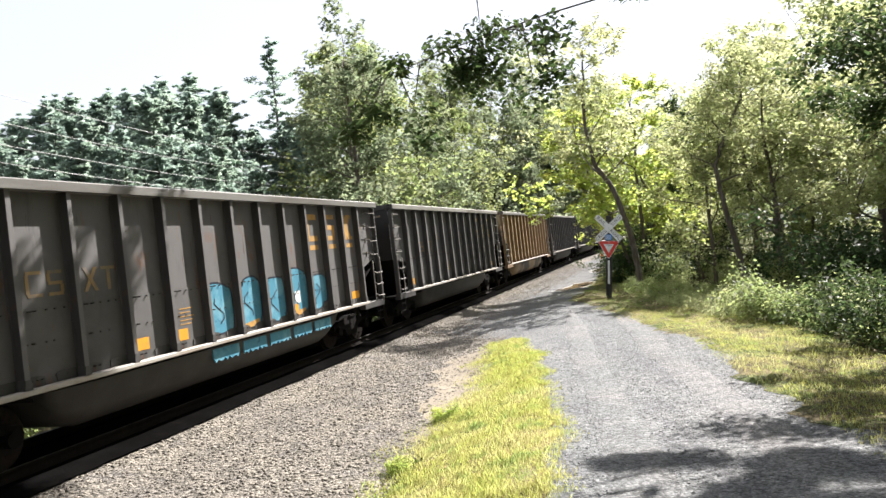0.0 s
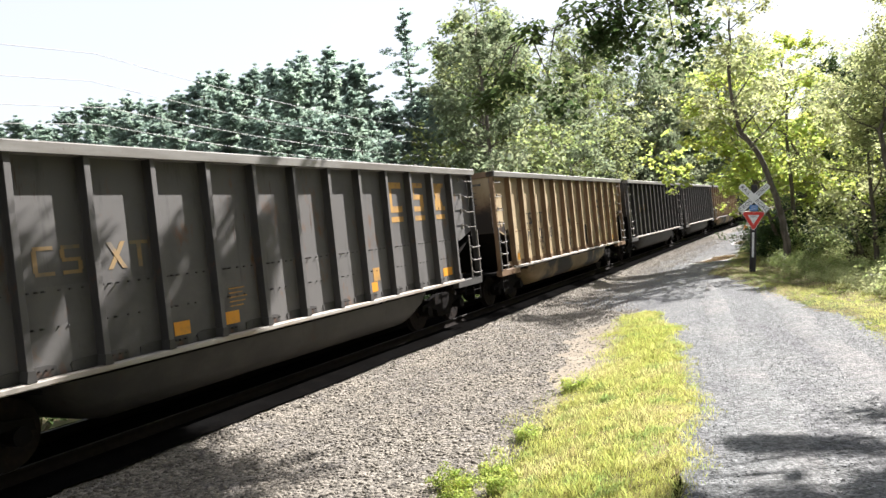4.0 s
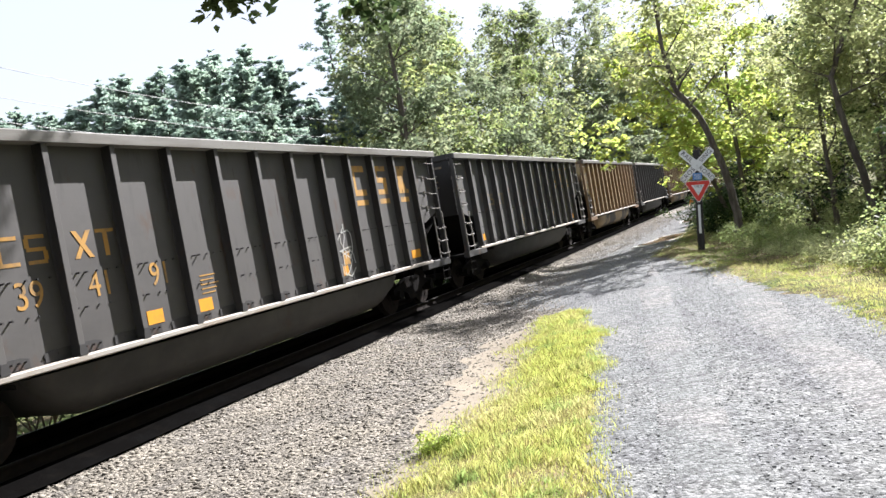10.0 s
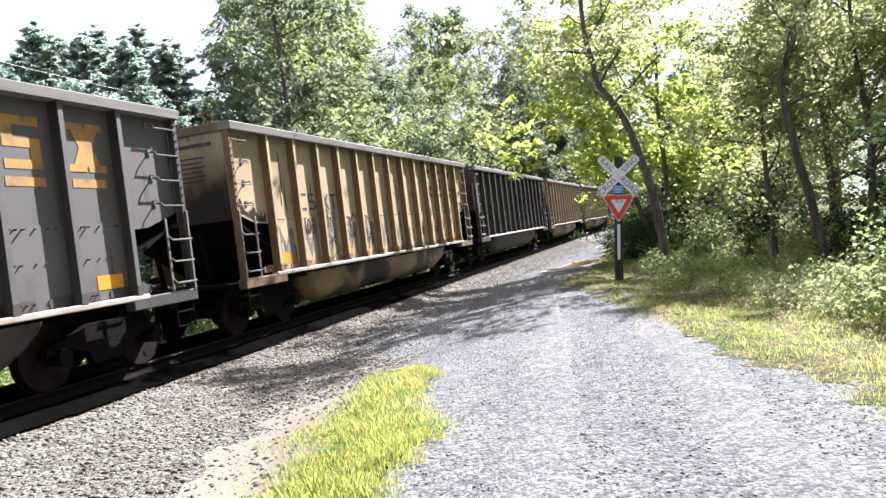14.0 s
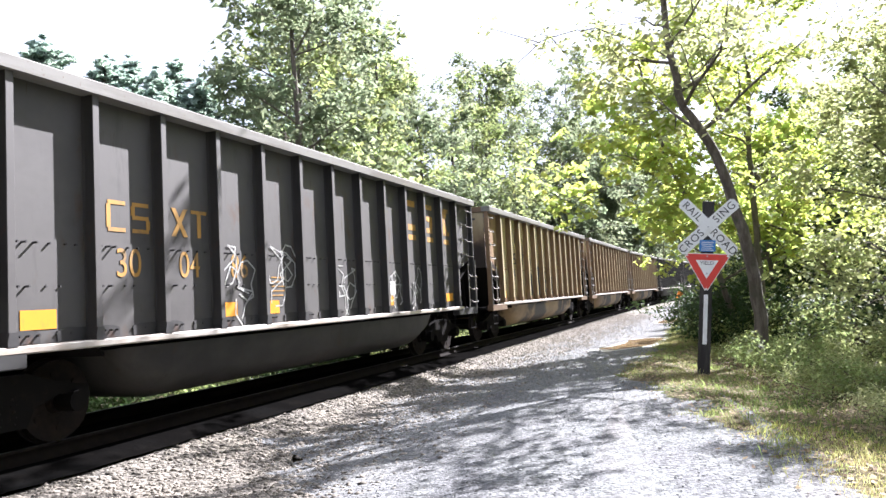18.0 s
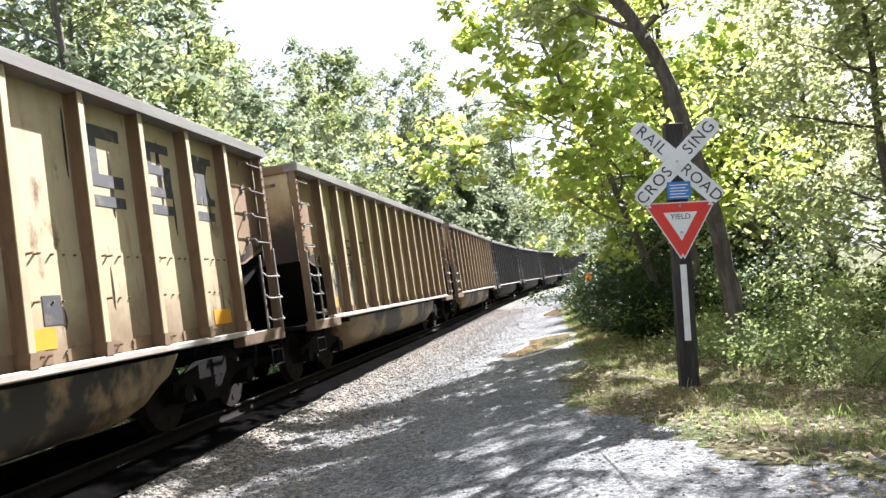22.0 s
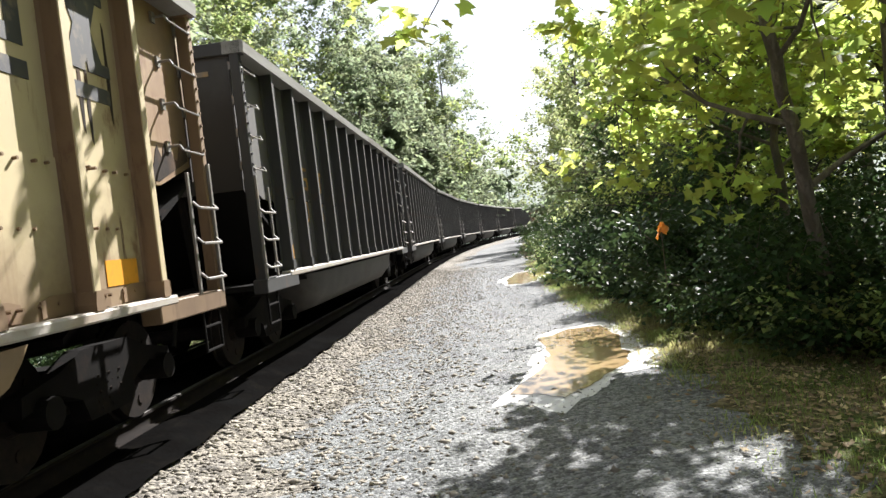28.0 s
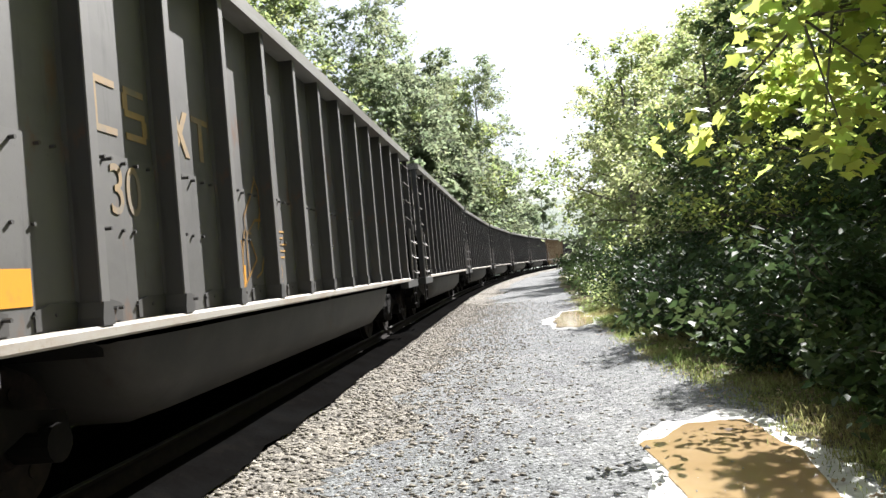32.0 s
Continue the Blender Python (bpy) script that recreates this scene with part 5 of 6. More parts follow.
def tree_parts(name, seed, trunk, r0, limbs, leaf, per, size, depth=1, droop=0.0, low=0.35, spread=(0.35, 0.6), flat=0.6, boughs=(), simple=False, lobed=False):
    """Meshes of a broadleaf tree: trunk with limbs, and crown. trunk: points from the base up."""
    r = random.Random(seed)
    pts = [Vector(p) for p in trunk]
    fine = []
    for a, b in zip(pts, pts[1:]):
        for k in range(4):
            p = a.lerp(b, k / 4)
            fine.append(p + Vector((r.gauss(0, 0.15 * r0), r.gauss(0, 0.15 * r0), 0)))
    fine.append(pts[-1])
    n = len(fine)
    radii = [r0 * (1.35 if i == 0 else 1 - 0.78 * i / n) for i in range(n)]
    tubes, tips = [tube(fine, radii, 10)], []
    h = (pts[-1] - pts[0]).length
    for i in range(limbs):
        k = low + (1 - low) * (i + r.random()) / limbs
        j = min(n - 1, int(k * n))
        a = i * 2.4 + r.uniform(-0.5, 0.5)
        ln = h * r.uniform(*spread) * (1.15 - 0.6 * k)
        limb(r, fine[j], (math.cos(a), math.sin(a), r.uniform(0.15, 0.8) * (0.5 + k)), ln, radii[j] * 0.5, depth, tubes, tips, droop)
    tips.append((*fine[-1], h * 0.1))
    for k, end, clumps in boughs:   # long single boughs with leaves on their outer part
        j = min(n - 1, int(k * n))
        a, e = fine[j], Vector(end)
        run = [a.lerp(e, q / 8) + Vector((r.gauss(0, 0.1), r.gauss(0, 0.1), 0.5 * math.sin(math.pi * q / 8))) for q in range(9)]
        tubes.append(tube(run, [radii[j] * 0.15 * (1 - q / 10) + 0.005 for q in range(9)], 6))
        for _ in range(clumps):
            p = run[6].lerp(run[8], r.random() ** 0.8)
            q = p + Vector((r.gauss(0, 0.45), r.gauss(0, 0.45), r.gauss(-0.35, 0.4)))
            tubes.append(tube([p, q], [0.012, 0.004], 4))
            tips.append((*q, r.uniform(0.25, 0.5)))
    wv, wf = joined(tubes[1:])
    lv, lf = leaves(tips, per, size, seed, flat=flat, simple=simple, lobed=lobed)
    return mesh_from(name + "_trunk", *tubes[0], M["bark"], True), mesh_from(name + "_crown", lv, lf, leaf), mesh_from(name + "_branches", wv, wf, M["bark"], True)


def plant(name, label, category, meshes, m, group="", wood="trunk", crown="crown", scale=1.0):
    ob = thing(name, label, category, m @ Matrix.Diagonal((scale, scale, scale, 1)), group)
    stem = part(wood, meshes[0], None, ob)
    if wood == "stem":
        tagged(stem, kind="stuff")
    part(crown, meshes[1], None, ob)
    if len(meshes) > 2:
        tagged(part("branchwork", meshes[2], None, ob), kind="stuff")
    return ob


def pine_parts(name, seed, h, r0, width, per, size, gaps=0.2, mat="needle"):
    """Pine with flat sprays of needles along tiered boughs."""
    r = random.Random(seed)
    fine = [Vector((0.03 * h * math.sin(i * 0.5 + seed) * 0.3, 0.02 * h * math.sin(i * 0.7), h * i / 10)) for i in range(11)]
    tubes, clumps = [tube(fine, [r0 * (1.1 - i / 10.5) for i in range(11)], 7)], []
    boughs = int(115 * (1 - gaps))
    for i in range(boughs):
        k = 0.14 + 0.85 * (i + r.random()) / boughs
        reach = width * (1.03 - k) ** 0.62 * (0.8 + 0.28 * math.sin(k * 31 + seed)) * r.uniform(0.35, 1.25)
        p0 = fine[int(k * 10)].lerp(fine[min(10, int(k * 10) + 1)], k * 10 % 1)
        a = i * 2.4 + r.uniform(-0.6, 0.6)
        e = p0 + Vector((math.cos(a), math.sin(a), r.uniform(0.0, 0.45))) * reach
        tubes.append(tube([p0, p0.lerp(e, 0.5) - Vector((0, 0, 0.06 * reach)), e], [r0 * 0.16, r0 * 0.1, 0.01], 4))
        for q in (0.3, 0.48, 0.64, 0.8, 1.0):
            w = p0.lerp(e, q)
            clumps.append((w.x + r.gauss(0, 0.12 * reach), w.y + r.gauss(0, 0.12 * reach), w.z + r.gauss(0.05, 0.14), max(0.3, reach * r.uniform(0.13, 0.26))))
    clumps += [(*fine[-1], 0.35), (fine[-1].x, fine[-1].y, fine[-1].z + 0.5, 0.2)]
    wv, wf = joined(tubes[1:])
    lv, lf = leaves(clumps, per, size, seed, drop=-0.2, flat=0.2, squash=0.42, simple=True)
    return mesh_from(name + "_trunk", *tubes[0], M["bark"], True), mesh_from(name + "_crown", lv, lf, M[mat]), mesh_from(name + "_branches", wv, wf, M["bark"], True)


def bush_parts(name, seed, h, w, stems, leaf, per, size, flat=0.6):
    r = random.Random(seed)
    tubes, tips = [], []
    for i in range(stems):
        a = i * 2.4 + r.uniform(-0.4, 0.4)
        d = Vector((math.cos(a) * r.uniform(0.2, 0.8), math.sin(a) * r.uniform(0.2, 0.8), 1))
        ln = h * r.uniform(0.55, 1.0)
        p = Vector((math.cos(a), math.sin(a), 0)) * w * r.uniform(0.05, 0.25)
        pts = [p]
        for k in range(5):
            d = (d + Vector((r.gauss(0, 0.22), r.gauss(0, 0.22), -0.10))).normalized()
            pts.append(pts[-1] + d * ln / 5)
            if k > 0:
                for _ in range(2):
                    tips.append((pts[-1].x + r.gauss(0, w * 0.18), pts[-1].y + r.gauss(0, w * 0.18), max(0.12, pts[-1].z + r.gauss(0, 0.1)), r.uniform(0.18, 0.34) * min(h, 1.6)))
        tubes.append(tube(pts, [0.022, 0.019, 0.016, 0.012, 0.009, 0.005], 5))
    wv, wf = joined(tubes)
    lv, lf = leaves(tips, per, size, seed, flat=flat)
    return mesh_from(name + "_stems", wv, wf, M["twig"], True), mesh_from(name + "_leaves", lv, lf, leaf)


def stand(v, u, sink=0.12, turn=0.0, z=None):
    p = at(v, u)
    return Matrix.Translation((p.x, p.y, p.z - sink)) @ pose(0, 0, 0, 0, 0, turn)


def world_trunk(base, pts):
    """Trunk points given in the world, turned into the space of a tree that stands at base."""
    return [Vector(p) - Vector(base) for p in pts]


def build_key_trees():
    # the leaning tree behind the sign
    b = (8.2, 31.85, 0.0)
    plant("leaning_tree", "slender dark-barked tree leaning over the road behind the sign", "tree",
          tree_parts("leaning", 3, world_trunk(b, [b, (8.1, 31.75, 1.5), (7.85, 31.45, 3.0), (7.3, 31.05, 4.55), (6.65, 30.7, 5.55), (6.3, 30.3, 6.7), (6.3, 30.2, 8.3), (6.45, 30.2, 9.8)]), 0.15, 12, M["leaf_pale"], 22, 0.15, 1, 0.05, 0.45, (0.22, 0.38), boughs=((0.68, (-4.6, -2.0, 6.9), 5), (0.62, (2.2, -1.0, 8.2), 8))), Matrix.Translation(b))
    b = (12.2, 30.6, -0.2)
    plant("crooked_tree", "crooked thin tree with a pale airy crown behind the shrubs", "tree",
          tree_parts("crooked", 5, world_trunk(b, [b, (11.9, 30.5, 1.8), (11.5, 30.3, 3.6), (11.3, 30.2, 5.0), (11.9, 30.3, 6.3), (12.7, 30.4, 7.6), (12.9, 30.6, 9.2)]), 0.13, 11, M["leaf_pale"], 20, 0.13, 1, 0.0, 0.42, (0.22, 0.38)), Matrix.Translation(b))
    b = (9.2, 36.8, 0.0)
    plant("roadside_maple", "broad-leaved young tree with bright backlit leaves over the road", "tree",
          tree_parts("maple", 8, world_trunk(b, [b, (8.9, 36.6, 1.2), (8.4, 36.2, 2.6), (7.9, 35.8, 3.9), (7.3, 35.6, 5.2), (6.9, 35.6, 6.6), (6.7, 35.8, 8.2)]), 0.10, 12, M["leaf_bright"], 20, 0.2, 1, 0.04, 0.26, (0.26, 0.42), 0.9, boughs=((0.5, (-4.6, -1.6, 4.4), 9), (0.62, (-5.0, 0.5, 5.6), 9)), lobed=True), Matrix.Translation(b))
    b = (9.6, 36.0, 0.0)
    plant("straight_tree", "straight slim tree standing in the roadside thicket", "tree",
          tree_parts("straight", 9, [(0, 0, 0), (0.0, 0.1, 2.5), (-0.05, 0, 5), (0.1, 0, 7.5), (0.0, 0.1, 9)], 0.11, 9, M["leaf_bright"], 16, 0.17, 1, 0.05, 0.45, (0.2, 0.34)), Matrix.Translation(b))
    b = (12.6, 37.2, -0.1)
    plant("thicket_tree", "leaning tree deep in the roadside thicket", "tree",
          tree_parts("thicket", 12, world_trunk(b, [b, (12.2, 37.3, 1.6), (11.3, 37.8, 3.2), (10.5, 38.1, 4.8), (9.8, 38.3, 6.6), (9.4, 38.4, 8.0)]), 0.11, 10, M["leaf_bright"], 18, 0.18, 1, 0.04, 0.3, (0.25, 0.4)), Matrix.Translation(b))
    p = at(0.3, 42.0)
    turn = TRACK.to_3x3()
    low = []
    for k, dv, du, dz, n in ((0.5, -3.3, -2.7, 3.45, 15), (0.55, -2.4, -3.1, 3.85, 13), (0.6, -1.4, -3.6, 4.3, 10), (0.7, -2.6, -1.6, 5.0, 12)):
        q = turn @ Vector((dv, du, 0))
        low.append((k, (q.x, q.y, dz), n))
    plant("broadleaf_tree", "young tree holding bright yellow-green leaves above the puddle", "tree",
          tree_parts("bright", 31, [(0, 0, 0), (-0.2, 0.0, 1.6), (-0.3, -0.1, 3.2), (-0.2, -0.1, 5.0), (0.0, 0.0, 6.6)], 0.1, 10, M["leaf_bright"], 30, 0.15, 1, 0.05, 0.35, (0.22, 0.34), 1.0, boughs=low, lobed=True), Matrix.Translation(p))
    # the dark tree by the first bend of the road, whose boughs hang over it
    p = at(6.3, 15.7)
    over = turn @ Vector((-9.4, -5.3, 0))
    over2 = turn @ Vector((-8.2, -4.7, 0))
    high = []   # long upper boughs, out of view, placed to shade the near cars
    for k, dv, du, dz in ((0.8, -10.6, -5.4, 10.3), (0.86, -10.2, -2.9, 10.6), (0.9, -11.0, -0.8, 9.8), (0.84, -10.0, 1.0, 10.4), (0.92, -10.8, 2.0, 11.0), (0.9, -9.6, -7.4, 10.0), (0.88, -11.4, -3.9, 9.2), (0.94, -9.8, 2.9, 11.6)):
        q = turn @ Vector((dv, du, 0))
        high.append((k, (q.x, q.y, dz), 60))
    plant("shade_tree", "large dark broadleaf tree shading the near end of the road", "tree",
          tree_parts("shade", 15, [(0, 0, 0), (0.05, 0.1, 2.2), (0.0, 0.1, 4.6), (-0.1, 0, 7.0), (-0.1, 0.1, 9.0), (0.1, 0.2, 10.5)], 0.24, 15, M["leaf_dark"], 120, 0.105, 1, 0.1, 0.3, (0.2, 0.29), boughs=((0.62, (over.x, over.y, 5.5), 22), (0.66, (over2.x, over2.y, 6.8), 7), *high)), Matrix.Translation(p))


def build_woods():
    mids = [tree_parts("broad%d" % i, 20 + i, [(0, 0, 0), (0.1 * (i - 2), 0.1, 2.5), (0.15 * (i - 2), 0.0, 5), (0.1, 0.2, 7.5), (0.0, 0.1, 9 + i * 0.4)], 0.13 + 0.02 * i, 12, M[("leaf_mid", "leaf_pale", "leaf_bright", "leaf_mid", "leaf_dark")[i]], (30, 30, 26, 30, 40)[i], 0.16 + 0.01 * i, 1, 0.03, 0.2, (0.3, 0.46)) for i in range(5)]
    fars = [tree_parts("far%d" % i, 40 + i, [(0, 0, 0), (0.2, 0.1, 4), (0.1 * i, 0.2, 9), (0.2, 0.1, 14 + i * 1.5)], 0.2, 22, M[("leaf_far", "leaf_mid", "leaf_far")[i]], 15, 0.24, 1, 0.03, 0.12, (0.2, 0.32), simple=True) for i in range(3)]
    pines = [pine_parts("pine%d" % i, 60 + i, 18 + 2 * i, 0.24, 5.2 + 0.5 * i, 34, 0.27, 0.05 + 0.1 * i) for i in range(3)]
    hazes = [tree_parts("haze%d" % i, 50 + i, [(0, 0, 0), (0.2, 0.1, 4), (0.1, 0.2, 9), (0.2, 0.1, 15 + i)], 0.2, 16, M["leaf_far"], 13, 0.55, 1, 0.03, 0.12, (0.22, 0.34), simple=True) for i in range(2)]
    r = random.Random(11)
    # thicket on the right of the road, from the near end to beyond the curve
    # First six added for light: two shade the thicket, four near ones block sky.
    spots = [(2.0, 46.8, 4, 0.72), (2.5, 49.4, 4, 0.78), (7.2, 9.8, 4, 1.25), (6.8, 5.0, 4, 1.3), (7.2, 0.2, 4, 1.3), (7.0, -4.6, 3, 1.3), (5.0, 33.2, 1, 0.9), (4.2, 35.4, 1, 0.95), (2.4, 34.4, 1, 0.72), (9.5, 29.0, 1, 0.85), (12.5, 24.0, 1, 0.8), (6.5, 35.0, 0, 0.8), (8.4, 31.0, 1, 0.95), (12, 29, 3, 0.9), (13, 36, 1, 1.0), (9.0, 38.0, 0, 0.9), (15, 24, 0, 0.8), (17, 31, 1, 1.0), (12.5, 18.5, 1, 0.8),
             (0.9, 47.0, 2, 0.6), (1.6, 51.5, 4, 0.68), (0.9, 56.5, 3, 0.78), (2.2, 62, 1, 0.85), (3.8, 69, 3, 0.9), (2.6, 77, 0, 0.95), (4.2, 57, 4, 1.1), (5, 60, 3, 1.1), (10, 33, 1, 0.9), (14, 40, 0, 1.0), (19, 21, 1, 0.9), (11.5, 26, 0, 0.85), (16, 14, 0, 0.9), (9, 46, 1, 1.35), (12, 52, 1, 1.5), (8, 55, 1, 1.4), (11, 42, 1, 1.25), (7.5, 63, 3, 1.4), (4.6, 74, 1, 1.3), (2.0, 84, 3, 1.4), (3.5, 92, 1, 1.6), (5.5, 70, 0, 1.4)]
    for v, u, k, size in spots:
        plant("roadside_tree", ("green-leaved tree in the roadside wood", "pale airy tree in the roadside wood", "bright backlit tree in the roadside wood", "tall green tree in the roadside wood", "dark dense tree in the roadside wood")[k], "tree", mids[k], stand(v + bend(u), u, 0.15, r.uniform(0, 360)), "trees right of the road", scale=size)
    # Unseen trees, added so that less sky lights the train's side.
    for i in range(20):
        u = 7.5 - 2.4 * i + r.uniform(-0.8, 0.8)
        plant("roadside_tree", "unseen tree added behind the road's near end to block sky", "tree", mids[(4, 3, 0)[i % 3]], stand((8.2, 12.0)[i % 2] + r.uniform(-0.6, 1.0), u, 0.15, r.uniform(0, 360)), "trees right of the road", scale=r.uniform(1.2, 1.5))
    for i in range(26):
        u = 84 + i * 7 + r.uniform(-2, 2)
        v = (r.uniform(1.5, 9) if i % 2 else -r.uniform(14.5, 22)) + bend(u)
        plant("distant_tree", "hazy broadleaf tree beyond the curve", "tree", hazes[i % 2], stand(v, u, 0.2, r.uniform(0, 360)), "trees beyond the curve", scale=r.uniform(0.75, 1.15))
    # broadleaf belt on the far side of the track
    for i in range(40):
        u = 38 + i * 2.5 + r.uniform(-1.5, 1.5)
        v = -14.5 - r.uniform(0, 14) * smooth(130, 70, u) - r.uniform(0, 3) + bend(min(u, 170))
        v = max(v, -0.41 * u)
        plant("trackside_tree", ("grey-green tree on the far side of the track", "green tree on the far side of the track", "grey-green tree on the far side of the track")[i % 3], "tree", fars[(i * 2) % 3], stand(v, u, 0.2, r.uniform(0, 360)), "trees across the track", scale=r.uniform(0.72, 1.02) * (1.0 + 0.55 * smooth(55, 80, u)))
    # pines on the slope behind
    skyline = [(18, 12.0), (24, 14.0), (32, 14.0), (37.5, 15.2), (45, 13.2), (50, 11.9), (55, 10.9), (66, 9.0), (80, 8.0)]   # bearing off the track, rise of the tops
    for row, (count, near, deep) in enumerate(((34, 50, 9), (62, 64, 15))):
        for i in range(count):
            deg = (29 if row == 0 else 25) + 45 * (i + r.random()) / count
            a, d = radians(deg), near + r.uniform(0, deep)
            v, u = -d * math.sin(a), d * math.cos(a)
            top = 3.0 + d * math.tan(radians(lerp_table(skyline, deg))) * r.uniform(0.84 if row else 0.62, 1.03 if row else 0.9)
            if 25.5 < deg < 31.5:   # the lone pine stands clear of its neighbours
                top = 3.0 + 0.8 * (top - 3.0)
            k = (i * 2 + row) % 3
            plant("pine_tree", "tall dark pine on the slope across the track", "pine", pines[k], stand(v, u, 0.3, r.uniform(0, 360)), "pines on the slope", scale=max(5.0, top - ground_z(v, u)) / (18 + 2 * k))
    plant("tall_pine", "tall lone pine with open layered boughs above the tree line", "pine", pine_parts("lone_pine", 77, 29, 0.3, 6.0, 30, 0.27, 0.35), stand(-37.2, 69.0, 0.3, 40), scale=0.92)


def build_bushes():
    kinds = [bush_parts("shrub%d" % i, 80 + i, (1.7, 2.3, 1.3, 2.8, 0.9)[i], (1.3, 1.5, 1.3, 1.8, 1.0)[i], (9, 11, 9, 13, 8)[i], M[("leaf_mid", "leaf_dark", "leaf_pale", "leaf_deep", "leaf_bright")[i]], (52, 52, 60, 48, 40)[i], (0.078, 0.112, 0.062, 0.118, 0.08)[i]) for i in range(5)]
    names = ("green shrub in the roadside thicket", "dark broad-leaved shrub at the wood's edge", "pale bushy shrub on the verge", "tall green shrub at the wood's edge", "low bright weeds beside the road")
    r = random.Random(5)
    u = 6.0
    while u < 92:
        e = lerp_table(SHRUBS, min(u, 63)) + bend(u)
        for off, ks in ((0.9, (0, 1, 0)), (2.2, (0, 2, 2)), (3.8, (0, 2))):
            if u > 31 and off > 3:
                continue
            k = r.choice((1, 0, 1) if u < 21 and off < 1 else ks if u < 30 or off > 1 else (0, 1, 1))
            if u > 36 and off > 1:
                k = r.choice((1, 3, 1, 3))
            # darkest leaf colour here, for the shade in the thicket's hollow
            if 37 < u < 52:
                k = 3
            low = 0.68 if 21 < u < 36 or u < 21 and off < 1 else 1.0
            if 21 < u < 36:
                k = r.choice((2, 2, 0))
            v = e + off + r.uniform(-0.35, 0.45)
            plant("shrub", names[k], "shrub", kinds[k], stand(v, u + r.uniform(-0.5, 0.5), 0.13, r.uniform(0, 360)), "shrubs along the road", "stem", "foliage", low * r.uniform(0.75, 1.2) * (0.82 if 37 < u < 52 else 1.0))
        u += 1.25 if u < 60 else 2.4
    # undergrowth inside the wood
    for i in range(64):
        k = (2, 3, 4, 2, 0)[i % 5]
        u = 17 + 46 * (i + r.random()) / 64
        v = lerp_table(SHRUBS, u) + (r.uniform(4.5, 9) if i % 2 else r.uniform(9, 20))
        plant("wood_shrub", ("green shrub inside the wood", "", "pale bushy shrub inside the wood", "tall green shrub inside the wood", "bright sunlit weeds inside the wood")[k], "shrub", kinds[k], stand(v, u, 0.13, r.uniform(0, 360)), "shrubs inside the wood", "stem", "foliage", r.uniform(0.9, 1.5))
    # undergrowth across the track
    for i in range(40):
        u = 4 + i * 3.0
        plant("trackside_shrub", names[(0, 3, 1)[i % 3]], "shrub", kinds[(0, 3, 1)[i % 3]], stand(-13.6 - r.uniform(0, 1.5) + bend(u), u, 0.13, r.uniform(0, 360)), "shrubs across the track", "stem", "foliage", r.uniform(0.9, 1.4))
    # weeds at the foot of the grass strip
    for i, (v, u) in enumerate(((-2.7, 6.6), (-2.95, 7.2), (-2.55, 7.5), (-2.9, 8.1), (-2.75, 6.0), (-3.15, 7.7), (-2.5, 6.9), (-3.0, 9.4), (-3.1, 11.9))):
        plant("weed", "leafy green weed at the edge of the ballast", "weed", kinds[4], stand(v, u, 0.03, 70 * i), "weeds by the ballast", "stem", "foliage", 0.24 + 0.05 * (i % 3))


def build_hill():
    vs, fs, n, m_ = [], [], 60, 8
    for i in range(n + 1):
        a = radians(-80 + 200 * i / n)
        for j in range(m_ + 1):
            d = 150 + 28 * j
            h = 62 * smooth(0, m_, j) * (0.75 + 0.35 * noise.noise((math.cos(a) * 2.2, math.sin(a) * 2.2, 4))) * (0.62 + 0.1 * smooth(0.0, 0.9, a))
            vs.append((-math.sin(a) * d, math.cos(a) * d, h - 1 + 2.5 * noise.noise((i * 0.9, j * 1.3, 0))))
    for i in range(n):
        for j in range(m_):
            a = i * (m_ + 1) + j
            fs.append((a, a + 1, a + m_ + 2, a + m_ + 1))
    tagged(new("hill", mesh_from("hill", vs, fs, M["hill"], True)), "wooded hillside beyond the track", "hill", kind="structure")


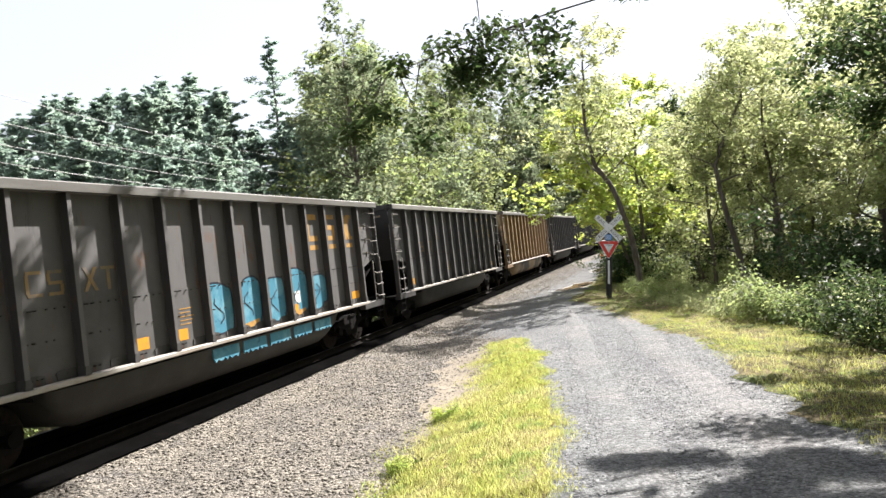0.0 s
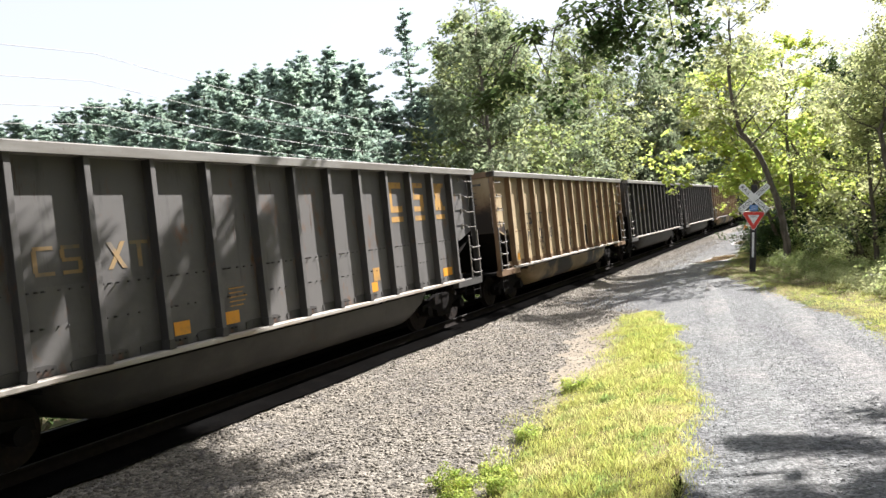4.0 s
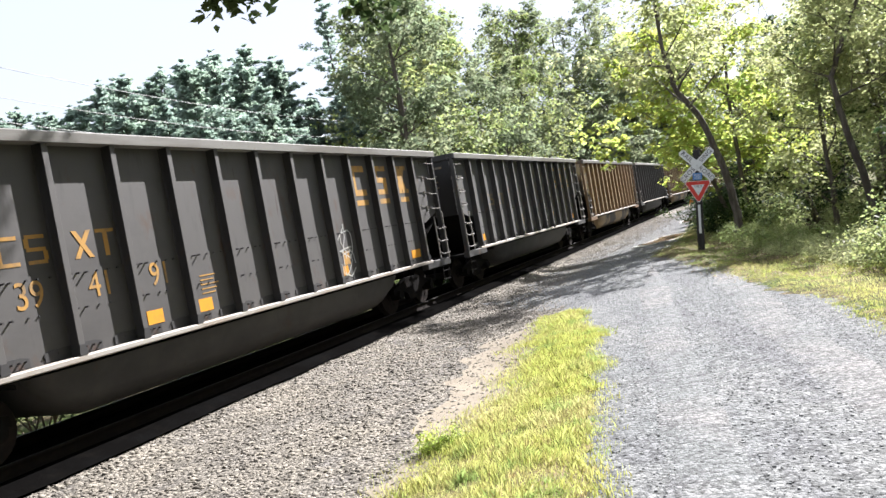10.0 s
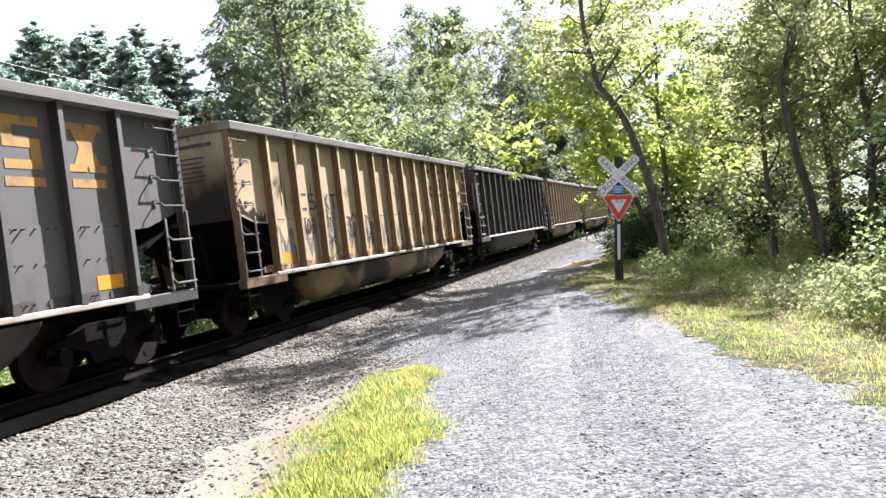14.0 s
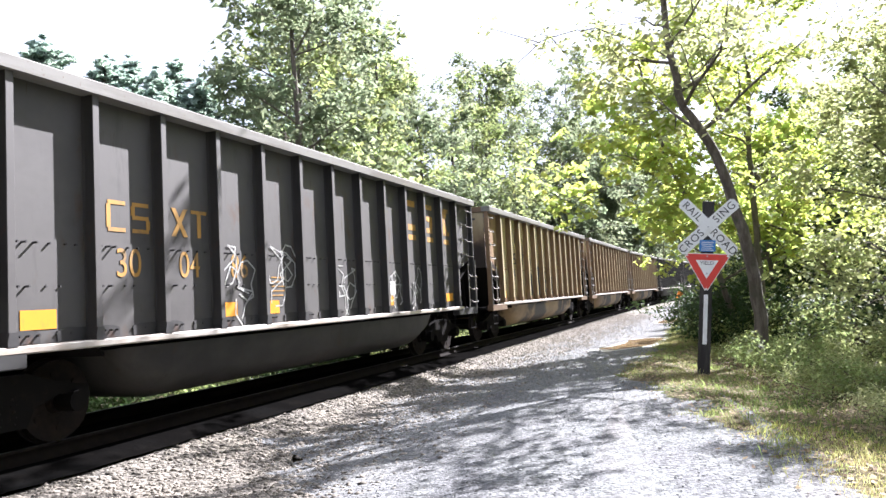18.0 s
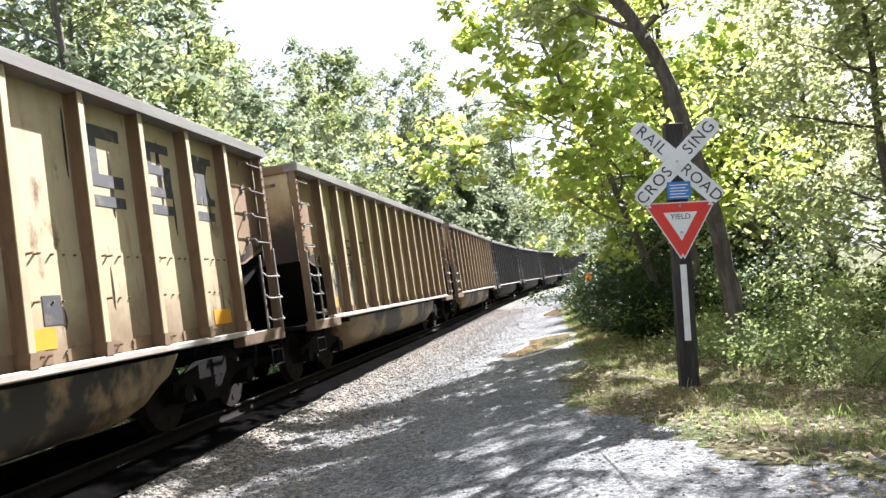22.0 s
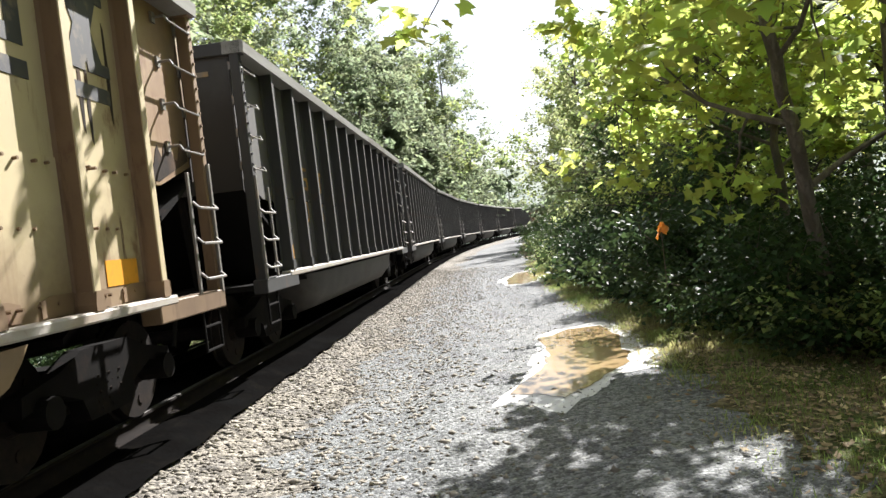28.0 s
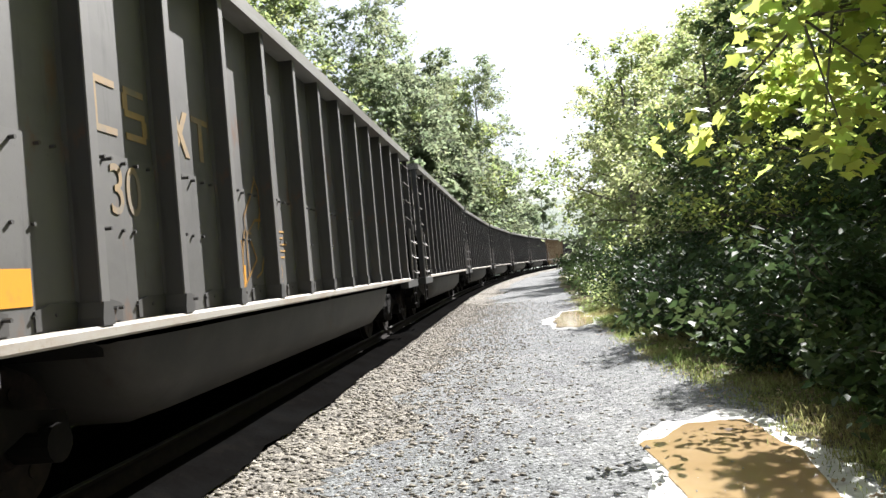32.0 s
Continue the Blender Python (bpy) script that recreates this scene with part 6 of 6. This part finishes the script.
def build_cables():
    r = random.Random(3)
    for i, (v, z, sag) in enumerate(((-24, 11.2, 0.9), (-24.4, 10.2, 0.9), (-23.6, 9.0, 0.8), (-24.2, 8.45, 0.8))):
        pts = []
        for s in range(5):
            for k in range(9):
                q = k / 9
                pts.append(at(v, -60 + 40 * s + 40 * q, z - sag * 4 * q * (1 - q)))
        vs, fs = tube(pts, [0.014] * len(pts), 5)
        tagged(new("overhead_cable", mesh_from("overhead_cable", vs, fs, M["wire"])), "thin overhead cable strung along the line", "cable", "overhead cables")


build_ground()
build_puddle(*PUDDLE)
build_puddle(*FAR_PUDDLE)
build_track()
WHEELS = bm_mesh("wheelset", wheelset_mesh(), M["wheel"])
CAR0 = hopper_car()
TRAIN = {}
for k in sorted(CARS):
    TRAIN[k] = CAR0 if k == -1 else copy_thing(CAR0, rail_pose(FIRST_U + HALF + PITCH * k))
for k, c in TRAIN.items():
    colour, ink, numbers = CARS[k]
    tagged(c, LABELS[colour] + (", with blue graffiti" if k == 0 else ", with white scrawl" if k == 6 else ""), "railcar", "hopper cars of the train")
for k, c in TRAIN.items():
    dress(c, k, *CARS[k])
art(TRAIN)
build_sign()
build_flag()
build_hill()
build_key_trees()
build_woods()
build_bushes()
build_cables()
build_litter()
build_grass()
build_stones()


def motions():
    """The train rolls towards the camera at a steady pace, its wheels turning with it."""
    r = 0.455
    times = [i * 0.8 for i in range(41)]
    view_shift = [(0, 0.0), (3, 0.0), (6, 0.3), (9, 0.35), (12, 0.05), (15, -0.1), (23, -0.12), (25, -0.4), (26.5, -0.2), (32, -0.12)]   # metres by which the cars are shifted to fit the camera's view

    def gone(t):
        return SPEED * t - lerp_table(view_shift, t)
    for k, c in TRAIN.items():
        walk(c, [(t, rail_pose(FIRST_U + HALF + PITCH * k - gone(t))) for t in times])
    steps_ = int(32.0 / 0.1333) + 1
    for c in TRAIN.values():
        for o in c.children_recursive:
            if o.name.startswith("wheelset"):
                y = o.matrix_basis.translation.y
                walk(o, [(32.0 * i / steps_, pose(0, y, 0, math.degrees(gone(32.0 * i / steps_) / r) % 360, 0, 0)) for i in range(steps_ + 1)])


motions()
